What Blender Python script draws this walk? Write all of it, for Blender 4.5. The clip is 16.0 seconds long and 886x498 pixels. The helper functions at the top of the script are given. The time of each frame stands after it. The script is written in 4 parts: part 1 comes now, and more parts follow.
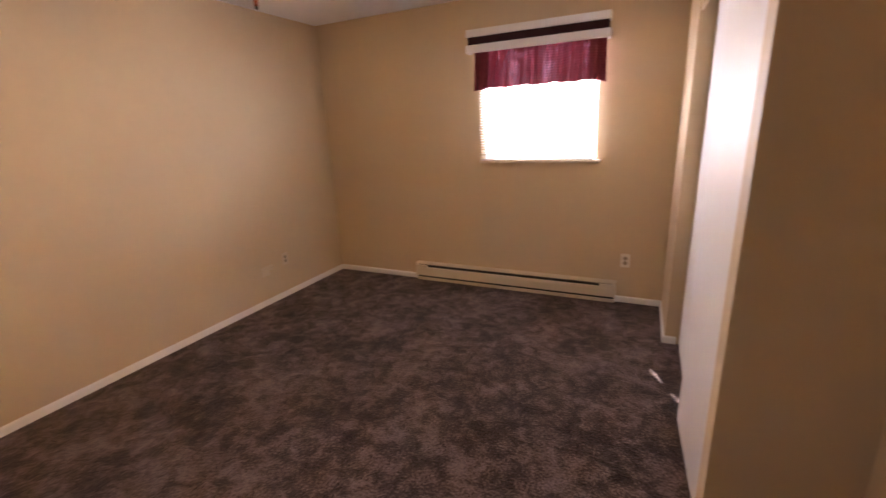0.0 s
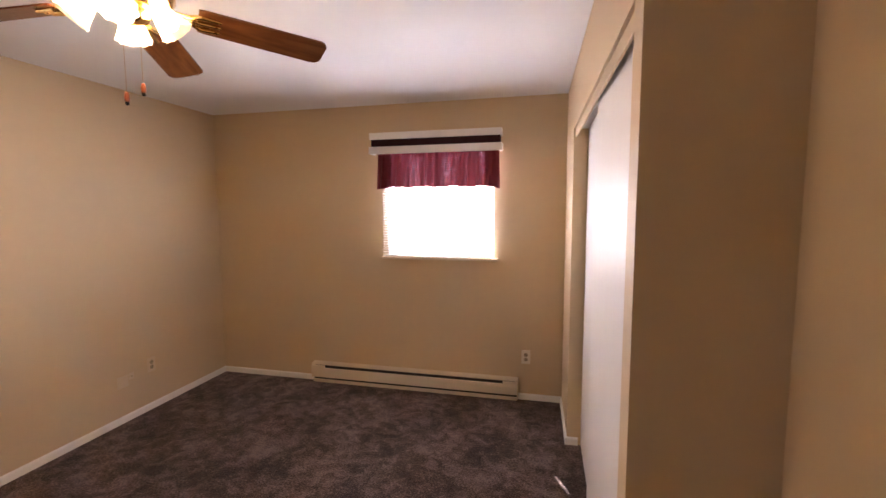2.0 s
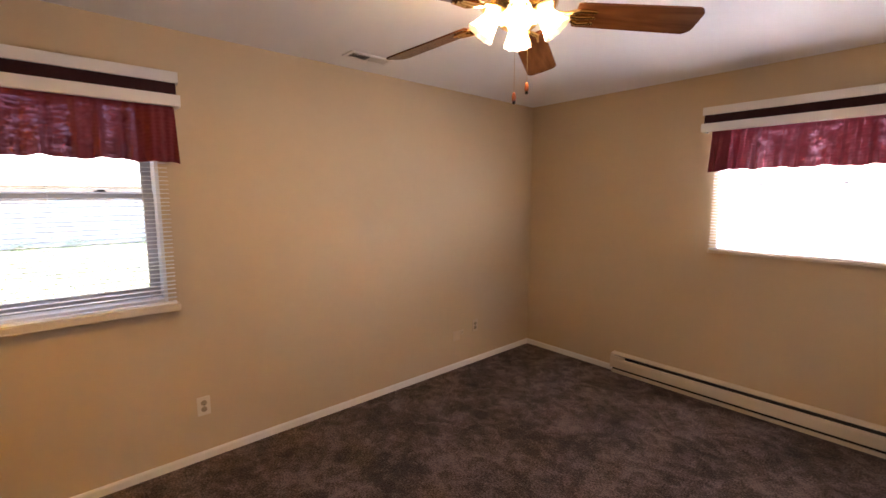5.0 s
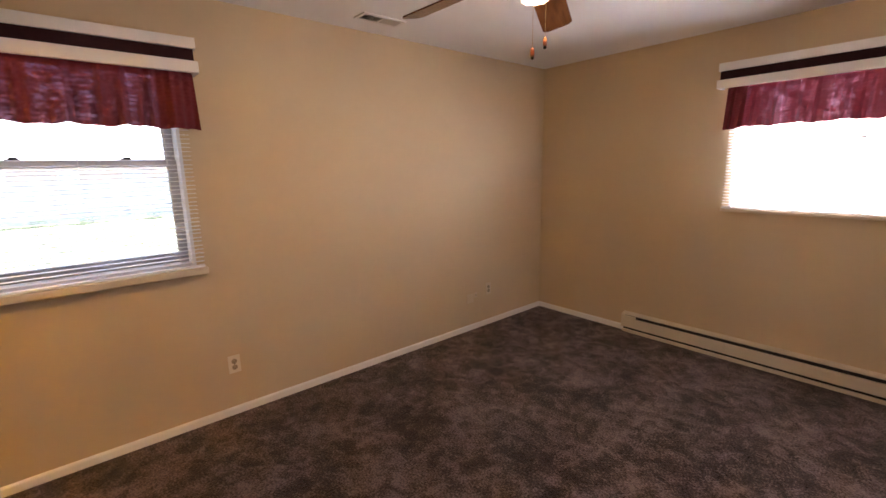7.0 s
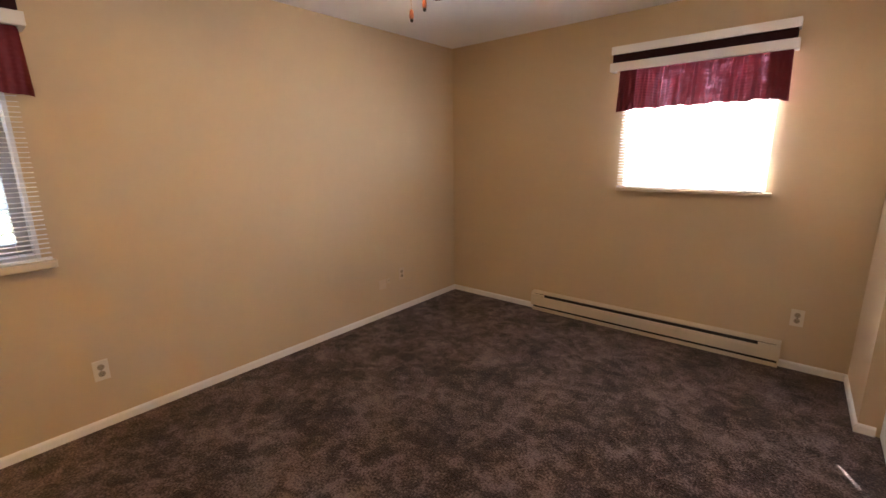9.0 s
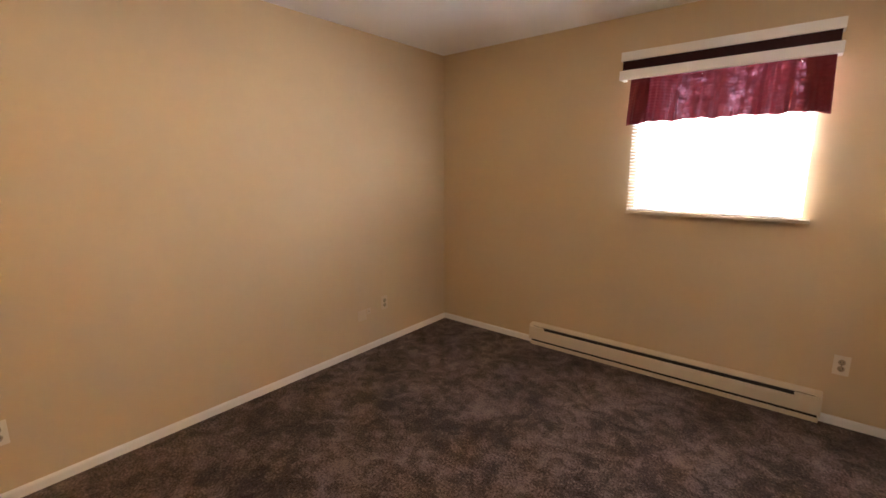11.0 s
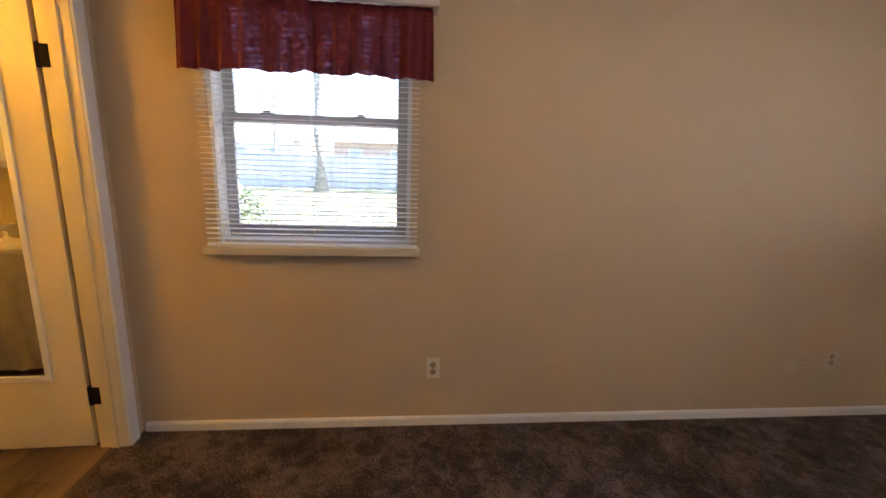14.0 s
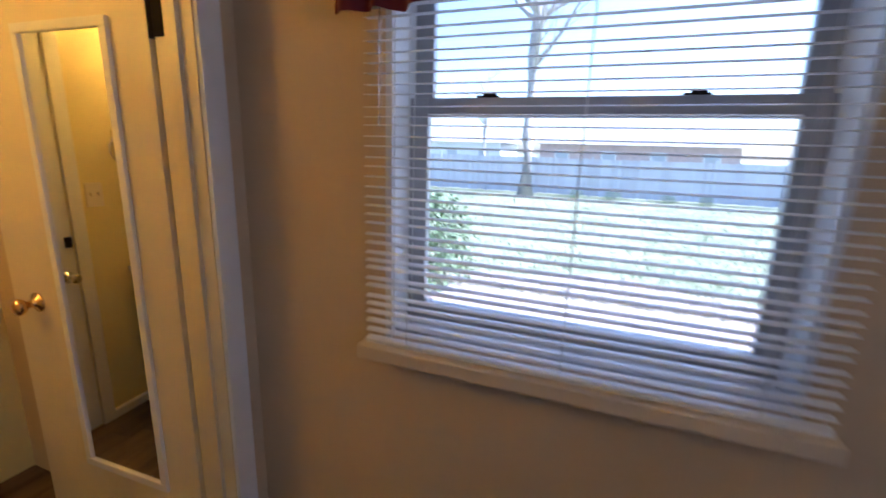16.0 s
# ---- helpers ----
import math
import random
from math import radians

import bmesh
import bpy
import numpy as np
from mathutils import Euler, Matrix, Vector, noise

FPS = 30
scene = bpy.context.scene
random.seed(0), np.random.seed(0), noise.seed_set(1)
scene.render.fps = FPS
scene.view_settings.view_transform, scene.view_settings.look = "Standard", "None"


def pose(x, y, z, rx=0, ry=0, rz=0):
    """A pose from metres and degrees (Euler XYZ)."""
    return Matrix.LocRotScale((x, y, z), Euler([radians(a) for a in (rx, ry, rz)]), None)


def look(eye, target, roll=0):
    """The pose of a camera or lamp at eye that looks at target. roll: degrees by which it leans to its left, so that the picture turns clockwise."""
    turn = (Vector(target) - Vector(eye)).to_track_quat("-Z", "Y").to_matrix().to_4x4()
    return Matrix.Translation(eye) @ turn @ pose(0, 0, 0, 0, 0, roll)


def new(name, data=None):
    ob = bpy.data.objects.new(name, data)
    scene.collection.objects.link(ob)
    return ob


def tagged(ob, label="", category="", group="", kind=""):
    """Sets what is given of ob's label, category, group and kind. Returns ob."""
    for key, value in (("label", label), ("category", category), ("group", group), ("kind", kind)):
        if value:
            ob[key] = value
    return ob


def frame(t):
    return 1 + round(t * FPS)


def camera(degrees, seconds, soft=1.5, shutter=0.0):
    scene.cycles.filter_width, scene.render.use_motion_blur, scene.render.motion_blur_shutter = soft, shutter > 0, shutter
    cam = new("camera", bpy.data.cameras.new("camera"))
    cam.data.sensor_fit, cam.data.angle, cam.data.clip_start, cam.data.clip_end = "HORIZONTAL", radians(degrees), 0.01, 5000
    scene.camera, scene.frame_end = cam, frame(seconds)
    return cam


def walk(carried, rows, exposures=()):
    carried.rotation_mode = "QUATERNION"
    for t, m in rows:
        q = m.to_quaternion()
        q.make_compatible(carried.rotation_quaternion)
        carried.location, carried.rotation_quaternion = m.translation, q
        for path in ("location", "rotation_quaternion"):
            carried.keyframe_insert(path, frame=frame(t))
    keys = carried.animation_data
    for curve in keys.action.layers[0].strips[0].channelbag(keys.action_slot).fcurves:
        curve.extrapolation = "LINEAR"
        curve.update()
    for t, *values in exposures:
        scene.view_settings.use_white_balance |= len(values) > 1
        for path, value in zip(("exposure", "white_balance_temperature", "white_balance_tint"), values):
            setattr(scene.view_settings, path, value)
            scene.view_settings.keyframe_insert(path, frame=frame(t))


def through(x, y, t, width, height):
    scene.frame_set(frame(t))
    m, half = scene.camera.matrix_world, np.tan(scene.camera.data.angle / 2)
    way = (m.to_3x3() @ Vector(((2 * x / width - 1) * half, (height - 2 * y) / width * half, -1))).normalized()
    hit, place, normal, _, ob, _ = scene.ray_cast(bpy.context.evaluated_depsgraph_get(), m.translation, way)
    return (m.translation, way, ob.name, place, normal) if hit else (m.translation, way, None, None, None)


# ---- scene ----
cam = camera(91.8, 16.0, shutter=0.4)
EXPOSURES = [(0, 3.27, 6450, 23), (1.5, 3.3, 6400, 21), (3.5, 3.14, 6320, 20), (5, 3.14, 6400, 19.5), (8, 3.18, 6250, 16.5), (10.5, 3.3, 6550, 12.5), (11.5, 3.36, 6550, 12), (12.5, 3.46, 6150, 12), (13, 3.22, 5980, 12.5), (13.5, 2.86, 5930, 13), (14, 2.6, 5900, 13.5), (15, 2.06, 5510, 15.5), (15.5, 1.92, 5260, 16), (16, 1.74, 4850, 16)]
PATH = [
    (0, (2.995, -3.602, 1.479), (2.156, -1.873, 0.924), -2.7),
    (0.5, (3.001, -3.55, 1.415), (2.473, -1.688, 0.913), -0.9),
    (1, (2.992, -3.504, 1.486), (2.563, -1.585, 1.12), 1.5),
    (1.5, (2.974, -3.476, 1.554), (2.58, -1.532, 1.294), 0.5),
    (2, (3.001, -3.484, 1.567), (2.547, -1.545, 1.382), -0.2),
    (2.5, (2.952, -3.497, 1.569), (2.313, -1.615, 1.349), -0.3),
    (3, (2.9, -3.506, 1.566), (1.993, -1.737, 1.344), -0.1),
    (3.5, (2.853, -3.518, 1.572), (1.734, -1.88, 1.315), 0.2),
    (4, (2.798, -3.543, 1.575), (1.522, -2.024, 1.325), 1.3),
    (4.5, (2.769, -3.586, 1.567), (1.377, -2.172, 1.319), 1.0),
    (5, (2.749, -3.617, 1.568), (1.258, -2.307, 1.32), 0.0),
    (7.5, (2.78, -3.711, 1.498), (1.299, -2.434, 1.082), -1.5),
    (8, (2.834, -3.68, 1.48), (1.527, -2.234, 1.034), -1.5),
    (10.5, (2.663, -3.238, 1.447), (1.419, -1.731, 1.023), -0.7),
    (11, (2.581, -3.156, 1.464), (1.332, -1.639, 1.091), -0.3),
    (11.5, (2.523, -3.057, 1.466), (0.994, -1.819, 1.103), -0.0),
    (12, (2.389, -3.093, 1.457), (0.66, -2.155, 1.094), 0.4),
    (12.5, (2.348, -3.119, 1.433), (0.494, -2.453, 1.09), 0.3),
    (13, (2.32, -3.128, 1.444), (0.427, -2.607, 1.065), 0.9),
    (13.5, (2.249, -3.177, 1.465), (0.327, -2.867, 1.004), 0.7),
    (14, (2.066, -3.257, 1.421), (0.121, -3.071, 0.996), 2.0),
    (14.5, (1.82, -3.323, 1.427), (-0.135, -3.251, 1.009), -1.1),
    (15, (1.498, -3.363, 1.399), (-0.455, -3.566, 1.016), 0.6),
    (15.5, (1.193, -3.49, 1.439), (-0.697, -3.854, 0.893), 2.1),
    (16, (0.928, -3.618, 1.463), (-0.896, -4.304, 1.012), 1.8),
]
walk(cam, [(t, look(eye, target, roll)) for t, eye, target, roll in PATH], EXPOSURES)

# ---- world, sun, exposure ----
SUN_DIR = Vector((0.447, -0.894, -1.10)).normalized()      # the way the sunlight travels
world = bpy.data.worlds.new("sky")
scene.world = world
world.use_nodes = True
wn = world.node_tree
sky = wn.nodes.new("ShaderNodeTexSky")
sky.sky_type = "NISHITA"
sky.sun_disc = False
sky.sun_elevation = math.asin(-SUN_DIR.z)
sky.sun_rotation = math.atan2(-SUN_DIR.x, -SUN_DIR.y)
sky.air_density, sky.dust_density = 1.0, 2.0
wn.nodes["Background"].inputs["Strength"].default_value = 0.15
wn.links.new(sky.outputs["Color"], wn.nodes["Background"].inputs["Color"])
sun_data = bpy.data.lights.new("sun", "SUN")
sun_data.energy, sun_data.angle, sun_data.color = 5.0, radians(0.5), (1.0, 0.96, 0.92)
sun = new("sun", sun_data)
sun.rotation_euler = SUN_DIR.to_track_quat("-Z", "Y").to_euler()
sun.location = (-5, 8, 9)
# the sky's light in the far window's opening, between the glass and the blind
sky_data = bpy.data.lights.new("window_daylight", "AREA")
sky_data.shape, sky_data.size, sky_data.size_y = "RECTANGLE", 0.84, 0.86
sky_data.energy, sky_data.color = 6.5, (0.97, 0.94, 1.0)
window_daylight = new("window_daylight", sky_data)
window_daylight.matrix_world = pose(2.158, 0.035, 1.636, -90, 0, 0)


# ---- materials ----
def material(name, color, rough=0.6, metal=0.0, vary=0.12, scale=6.0, bump=0.0, bump_scale=200.0, spec=0.5, tint=None, per_object=0.0):
    """A plain surface with grain at two scales, a little relief and worn tone."""
    m = bpy.data.materials.new(name)
    m.use_nodes = True
    nt = m.node_tree
    b = nt.nodes["Principled BSDF"]
    b.inputs["Roughness"].default_value, b.inputs["Metallic"].default_value = rough, metal
    b.inputs["Specular IOR Level"].default_value = spec
    co = nt.nodes.new("ShaderNodeTexCoord")
    big, small = nt.nodes.new("ShaderNodeTexNoise"), nt.nodes.new("ShaderNodeTexNoise")
    big.inputs["Scale"].default_value, small.inputs["Scale"].default_value = scale, scale * 14
    big.inputs["Detail"].default_value, small.inputs["Detail"].default_value = 4, 3
    for n in (big, small):
        nt.links.new(co.outputs["Object"], n.inputs["Vector"])
    add = nt.nodes.new("ShaderNodeMath")
    add.operation = "MULTIPLY_ADD"
    nt.links.new(small.outputs["Fac"], add.inputs[0])
    add.inputs[1].default_value = 0.4
    nt.links.new(big.outputs["Fac"], add.inputs[2])
    last = add
    if per_object:
        info = nt.nodes.new("ShaderNodeObjectInfo")
        more = nt.nodes.new("ShaderNodeMath")
        more.operation = "MULTIPLY_ADD"
        nt.links.new(info.outputs["Random"], more.inputs[0])
        more.inputs[1].default_value = per_object
        nt.links.new(add.outputs[0], more.inputs[2])
        last = more
    ramp = nt.nodes.new("ShaderNodeValToRGB")
    dark = [c * (1 - vary) for c in color]
    light = list(tint) if tint else [min(1, c * (1 + vary)) for c in color]
    ramp.color_ramp.elements[0].position, ramp.color_ramp.elements[1].position = 0.4, 1.0 + per_object
    ramp.color_ramp.elements[0].color, ramp.color_ramp.elements[1].color = (*dark, 1), (*light, 1)
    nt.links.new(last.outputs[0], ramp.inputs["Fac"])
    nt.links.new(ramp.outputs["Color"], b.inputs["Base Color"])
    if bump:
        grain = nt.nodes.new("ShaderNodeTexNoise")
        grain.inputs["Scale"].default_value, grain.inputs["Detail"].default_value = bump_scale, 3
        nt.links.new(co.outputs["Object"], grain.inputs["Vector"])
        bn = nt.nodes.new("ShaderNodeBump")
        bn.inputs["Strength"].default_value, bn.inputs["Distance"].default_value = bump, 0.004
        nt.links.new(grain.outputs["Fac"], bn.inputs["Height"])
        nt.links.new(bn.outputs["Normal"], b.inputs["Normal"])
    return m


def ripple(m, scale, height):
    """A gloss coat with a slow waviness, as of a painted hardboard panel."""
    nt = m.node_tree
    co, mp = nt.nodes.new("ShaderNodeTexCoord"), nt.nodes.new("ShaderNodeMapping")
    mp.inputs["Scale"].default_value = scale
    n, bn = nt.nodes.new("ShaderNodeTexNoise"), nt.nodes.new("ShaderNodeBump")
    n.inputs["Scale"].default_value, n.inputs["Detail"].default_value = 1.0, 1.5
    nt.links.new(co.outputs["Object"], mp.inputs["Vector"])
    nt.links.new(mp.outputs["Vector"], n.inputs["Vector"])
    bn.inputs["Strength"].default_value, bn.inputs["Distance"].default_value = 1.0, height
    nt.links.new(n.outputs["Fac"], bn.inputs["Height"])
    b = nt.nodes["Principled BSDF"]
    b.inputs["Coat Weight"].default_value, b.inputs["Coat Roughness"].default_value = 0.16, 0.13
    nt.links.new(bn.outputs["Normal"], b.inputs["Coat Normal"])


def carpet_material():
    m = bpy.data.materials.new("brown carpet")
    m.use_nodes = True
    nt = m.node_tree
    b = nt.nodes["Principled BSDF"]
    b.inputs["Roughness"].default_value = 1.0
    b.inputs["Specular IOR Level"].default_value = 0.05
    b.inputs["Sheen Weight"].default_value = 0.1
    b.inputs["Sheen Roughness"].default_value = 0.6
    co = nt.nodes.new("ShaderNodeTexCoord")
    layers = []
    for s, d, dist in ((3.2, 4, 0.3), (13, 6, 0.7), (95, 5, 0.0)):
        n = nt.nodes.new("ShaderNodeTexNoise")
        n.inputs["Scale"].default_value, n.inputs["Detail"].default_value, n.inputs["Distortion"].default_value = s, d, dist
        nt.links.new(co.outputs["Object"], n.inputs["Vector"])
        layers.append(n)
    total = None
    for n, w in zip(layers, (0.46, 0.52, 0.72)):
        k = nt.nodes.new("ShaderNodeMath")
        k.operation = "MULTIPLY_ADD"
        nt.links.new(n.outputs["Fac"], k.inputs[0])
        k.inputs[1].default_value = w
        if total:
            nt.links.new(total.outputs[0], k.inputs[2])
        else:
            k.inputs[2].default_value = 0.0
        total = k
    ramp = nt.nodes.new("ShaderNodeValToRGB")
    e = ramp.color_ramp.elements
    e[0].position, e[0].color = 0.65, (0.0135, 0.0083, 0.0069, 1)
    e[1].position, e[1].color = 1.08, (0.178, 0.126, 0.109, 1)
    mid = e.new(0.83)
    mid.color = (0.060, 0.0375, 0.0312, 1)
    nt.links.new(total.outputs[0], ramp.inputs["Fac"])
    nt.links.new(ramp.outputs["Color"], b.inputs["Base Color"])
    bn = nt.nodes.new("ShaderNodeBump")
    bn.inputs["Strength"].default_value, bn.inputs["Distance"].default_value = 0.9, 0.012
    nt.links.new(total.outputs[0], bn.inputs["Height"])
    nt.links.new(bn.outputs["Normal"], b.inputs["Normal"])
    return m


def wood_material(name, dark, light, rough=0.35, scale=9.0, along="X", bump=0.15, per_object=0.25):
    m = bpy.data.materials.new(name)
    m.use_nodes = True
    nt = m.node_tree
    b = nt.nodes["Principled BSDF"]
    b.inputs["Roughness"].default_value = rough
    co, mp = nt.nodes.new("ShaderNodeTexCoord"), nt.nodes.new("ShaderNodeMapping")
    stretch = {"X": (0.12, 1, 1), "Y": (1, 0.12, 1), "Z": (1, 1, 0.12)}[along]
    mp.inputs["Scale"].default_value = [s * scale for s in stretch]
    nt.links.new(co.outputs["Object"], mp.inputs["Vector"])
    info = nt.nodes.new("ShaderNodeObjectInfo")
    n = nt.nodes.new("ShaderNodeTexNoise")
    n.noise_dimensions = "4D"
    n.inputs["Scale"].default_value, n.inputs["Detail"].default_value, n.inputs["Distortion"].default_value = 2.2, 6, 1.2
    nt.links.new(mp.outputs["Vector"], n.inputs["Vector"])
    nt.links.new(info.outputs["Random"], n.inputs["W"])
    k = nt.nodes.new("ShaderNodeMath")
    k.operation = "MULTIPLY_ADD"
    nt.links.new(info.outputs["Random"], k.inputs[0])
    k.inputs[1].default_value = per_object
    nt.links.new(n.outputs["Fac"], k.inputs[2])
    ramp = nt.nodes.new("ShaderNodeValToRGB")
    ramp.color_ramp.elements[0].position, ramp.color_ramp.elements[1].position = 0.35, 0.75 + per_object
    ramp.color_ramp.elements[0].color, ramp.color_ramp.elements[1].color = (*dark, 1), (*light, 1)
    nt.links.new(k.outputs[0], ramp.inputs["Fac"])
    nt.links.new(ramp.outputs["Color"], b.inputs["Base Color"])
    bn = nt.nodes.new("ShaderNodeBump")
    bn.inputs["Strength"].default_value, bn.inputs["Distance"].default_value = bump, 0.003
    nt.links.new(n.outputs["Fac"], bn.inputs["Height"])
    nt.links.new(bn.outputs["Normal"], b.inputs["Normal"])
    return m


def cloth_material(name, color, through=0.5):
    """Thin woven cloth that lets light through."""
    m = bpy.data.materials.new(name)
    m.use_nodes = True
    nt = m.node_tree
    b = nt.nodes["Principled BSDF"]
    b.inputs["Roughness"].default_value = 0.75
    b.inputs["Sheen Weight"].default_value = 0.05
    co = nt.nodes.new("ShaderNodeTexCoord")
    n = nt.nodes.new("ShaderNodeTexNoise")
    n.inputs["Scale"].default_value, n.inputs["Detail"].default_value = 30, 5
    nt.links.new(co.outputs["Object"], n.inputs["Vector"])
    ramp = nt.nodes.new("ShaderNodeValToRGB")
    ramp.color_ramp.elements[0].color = (*[c * 0.8 for c in color], 1)
    ramp.color_ramp.elements[1].color = (*[c * 1.2 for c in color], 1)
    nt.links.new(n.outputs["Fac"], ramp.inputs["Fac"])
    nt.links.new(ramp.outputs["Color"], b.inputs["Base Color"])
    tr = nt.nodes.new("ShaderNodeBsdfTranslucent")
    tr.inputs["Color"].default_value = (*[min(1, c * 1.9) for c in color], 1)
    clear = nt.nodes.new("ShaderNodeBsdfTransparent")
    clear.inputs["Color"].default_value = (1, 0.50, 0.74, 1)
    mix, mix2 = nt.nodes.new("ShaderNodeMixShader"), nt.nodes.new("ShaderNodeMixShader")
    mix.inputs[0].default_value = through
    # the gathered folds are denser than the cloth between them
    mp, fold, thin = nt.nodes.new("ShaderNodeMapping"), nt.nodes.new("ShaderNodeTexNoise"), nt.nodes.new("ShaderNodeMapRange")
    mp.inputs["Scale"].default_value = (1.0, 1.0, 0.10)
    fold.inputs["Scale"].default_value, fold.inputs["Detail"].default_value = 15, 1.5
    thin.inputs["From Min"].default_value, thin.inputs["From Max"].default_value = 0.42, 0.66
    thin.inputs["To Min"].default_value, thin.inputs["To Max"].default_value = 0.003, 0.021
    nt.links.new(co.outputs["Object"], mp.inputs["Vector"])
    nt.links.new(mp.outputs["Vector"], fold.inputs["Vector"])
    nt.links.new(fold.outputs["Fac"], thin.inputs["Value"])
    # short clearer bars imitate the daylight between the blind's slats
    mc, slat_gap, bars, gain = nt.nodes.new("ShaderNodeMapping"), nt.nodes.new("ShaderNodeTexNoise"), nt.nodes.new("ShaderNodeMapRange"), nt.nodes.new("ShaderNodeMath")
    mc.inputs["Scale"].default_value = (24.0, 24.0, 92.0)
    slat_gap.inputs["Scale"].default_value, slat_gap.inputs["Detail"].default_value, slat_gap.inputs["Distortion"].default_value = 1.0, 1.5, 0.6
    bars.inputs["From Min"].default_value, bars.inputs["From Max"].default_value = 0.47, 0.66
    bars.inputs["To Min"].default_value, bars.inputs["To Max"].default_value = 0.15, 2.0
    gain.operation = "MULTIPLY"
    nt.links.new(co.outputs["Object"], mc.inputs["Vector"])
    nt.links.new(mc.outputs["Vector"], slat_gap.inputs["Vector"])
    nt.links.new(slat_gap.outputs["Fac"], bars.inputs["Value"])
    nt.links.new(bars.outputs["Result"], gain.inputs[0])
    nt.links.new(thin.outputs["Result"], gain.inputs[1])
    nt.links.new(gain.outputs[0], mix2.inputs[0])
    nt.links.new(b.outputs[0], mix.inputs[1])
    nt.links.new(tr.outputs[0], mix.inputs[2])
    nt.links.new(mix.outputs[0], mix2.inputs[1])
    nt.links.new(clear.outputs[0], mix2.inputs[2])
    nt.links.new(mix2.outputs[0], nt.nodes["Material Output"].inputs["Surface"])
    return m


def glass_material(name, color=(1, 1, 1), rough=0.0, frosted=0.0):
    m = bpy.data.materials.new(name)
    m.use_nodes = True
    nt = m.node_tree
    b = nt.nodes["Principled BSDF"]
    b.inputs["Base Color"].default_value = (*color, 1)
    b.inputs["Roughness"].default_value = rough
    b.inputs["Transmission Weight"].default_value = 1.0
    b.inputs["IOR"].default_value = 1.45
    if frosted:
        tr, mix = nt.nodes.new("ShaderNodeBsdfTranslucent"), nt.nodes.new("ShaderNodeMixShader")
        tr.inputs["Color"].default_value = (*color, 1)
        mix.inputs[0].default_value = frosted
        nt.links.new(b.outputs[0], mix.inputs[1])
        nt.links.new(tr.outputs[0], mix.inputs[2])
        nt.links.new(mix.outputs[0], nt.nodes["Material Output"].inputs["Surface"])
    return m


def glow_material(name, color, strength):
    m = bpy.data.materials.new(name)
    m.use_nodes = True
    b = m.node_tree.nodes["Principled BSDF"]
    b.inputs["Base Color"].default_value = (0.9, 0.9, 0.85, 1)
    b.inputs["Emission Color"].default_value = (*color, 1)
    b.inputs["Emission Strength"].default_value = strength
    return m


WALL = material("cream wall paint", (0.602, 0.462, 0.294), 0.62, vary=0.03, scale=1.5, bump=0.10, bump_scale=260, spec=0.35)
BATH = material("yellow bathroom paint", (0.76, 0.66, 0.30), 0.5, vary=0.03, scale=2, bump=0.08, bump_scale=260)
CEIL = material("white ceiling paint", (0.87, 0.86, 0.85), 0.9, vary=0.02, scale=2, bump=0.2, bump_scale=160)
TRIM = material("white trim paint", (0.80, 0.78, 0.76), 0.42, vary=0.03, scale=5, bump=0.05)
DOOR = material("glossy white door paint", (0.83, 0.81, 0.80), 0.5, vary=0.02, scale=3, spec=0.1)
ripple(DOOR, (0.3, 19.0, 0.5), 0.0019)
CREAM = material("cream enamel", (0.66, 0.56, 0.42), 0.4, vary=0.05, scale=6)
IVORY = material("ivory plastic", (0.74, 0.67, 0.55), 0.35, vary=0.03, scale=20)
PLATE = material("wall plate painted over", (0.63, 0.505, 0.35), 0.45, vary=0.03, scale=20)
TAN = material("tan plastic", (0.36, 0.29, 0.20), 0.35, vary=0.03, scale=20)
# plain black that stands in for the shade inside recesses and joints
BLACK = material("black recess", (0.012, 0.011, 0.010), 0.7, vary=0.2)
BRONZE = material("dark bronze", (0.014, 0.010, 0.008), 0.8, 0.0, vary=0.3, scale=40, spec=0.15)
BRASS = material("polished brass", (0.80, 0.55, 0.22), 0.18, 1.0, vary=0.1, scale=30)
CHROME = material("chrome", (0.85, 0.85, 0.85), 0.08, 1.0, vary=0.03)
MIRROR = material("mirror silver", (0.88, 0.90, 0.88), 0.01, 1.0, vary=0.005)
# white door paint with the bathroom lamp's yellow put into its colour
LAMPLIT_PAINT = material("aged cream door enamel", (0.74, 0.64, 0.44), 0.4, vary=0.04, scale=4, bump=0.04)
MAROON = material("dark maroon board", (0.030, 0.008, 0.010), 0.8, vary=0.2, scale=12, spec=0.2)
JAMB = material("pale grey frame", (0.72, 0.73, 0.75), 0.5, vary=0.05, scale=8)
SLAT = material("white aluminium slat", (0.86, 0.86, 0.87), 0.4, vary=0.02, scale=9)
ALUM = material("grey window aluminium", (0.42, 0.43, 0.45), 0.45, 0.3, vary=0.08, scale=10)
LINEN = material("beige linen", (0.58, 0.51, 0.38), 0.9, vary=0.12, scale=14, bump=0.2, bump_scale=400)
PORCELAIN = material("white porcelain", (0.80, 0.77, 0.68), 0.15, vary=0.02)
CORD = material("white cord", (0.78, 0.77, 0.74), 0.8)
CLOTH = cloth_material("red sheer cloth", (0.145, 0.006, 0.013), 0.016)
GLASS = glass_material("window glass")
SHADE = glass_material("frosted lamp glass", (1.0, 0.93, 0.80), 0.25, 0.55)
BULB = glow_material("warm bulb", (1.0, 0.72, 0.41), 16.0)
VANITY_BULB = glow_material("vanity bulb", (1.0, 0.52, 0.06), 24.0)
BLADE = wood_material("stained blade wood", (0.060, 0.018, 0.007), (0.27, 0.095, 0.029), 0.25, 8, "X")
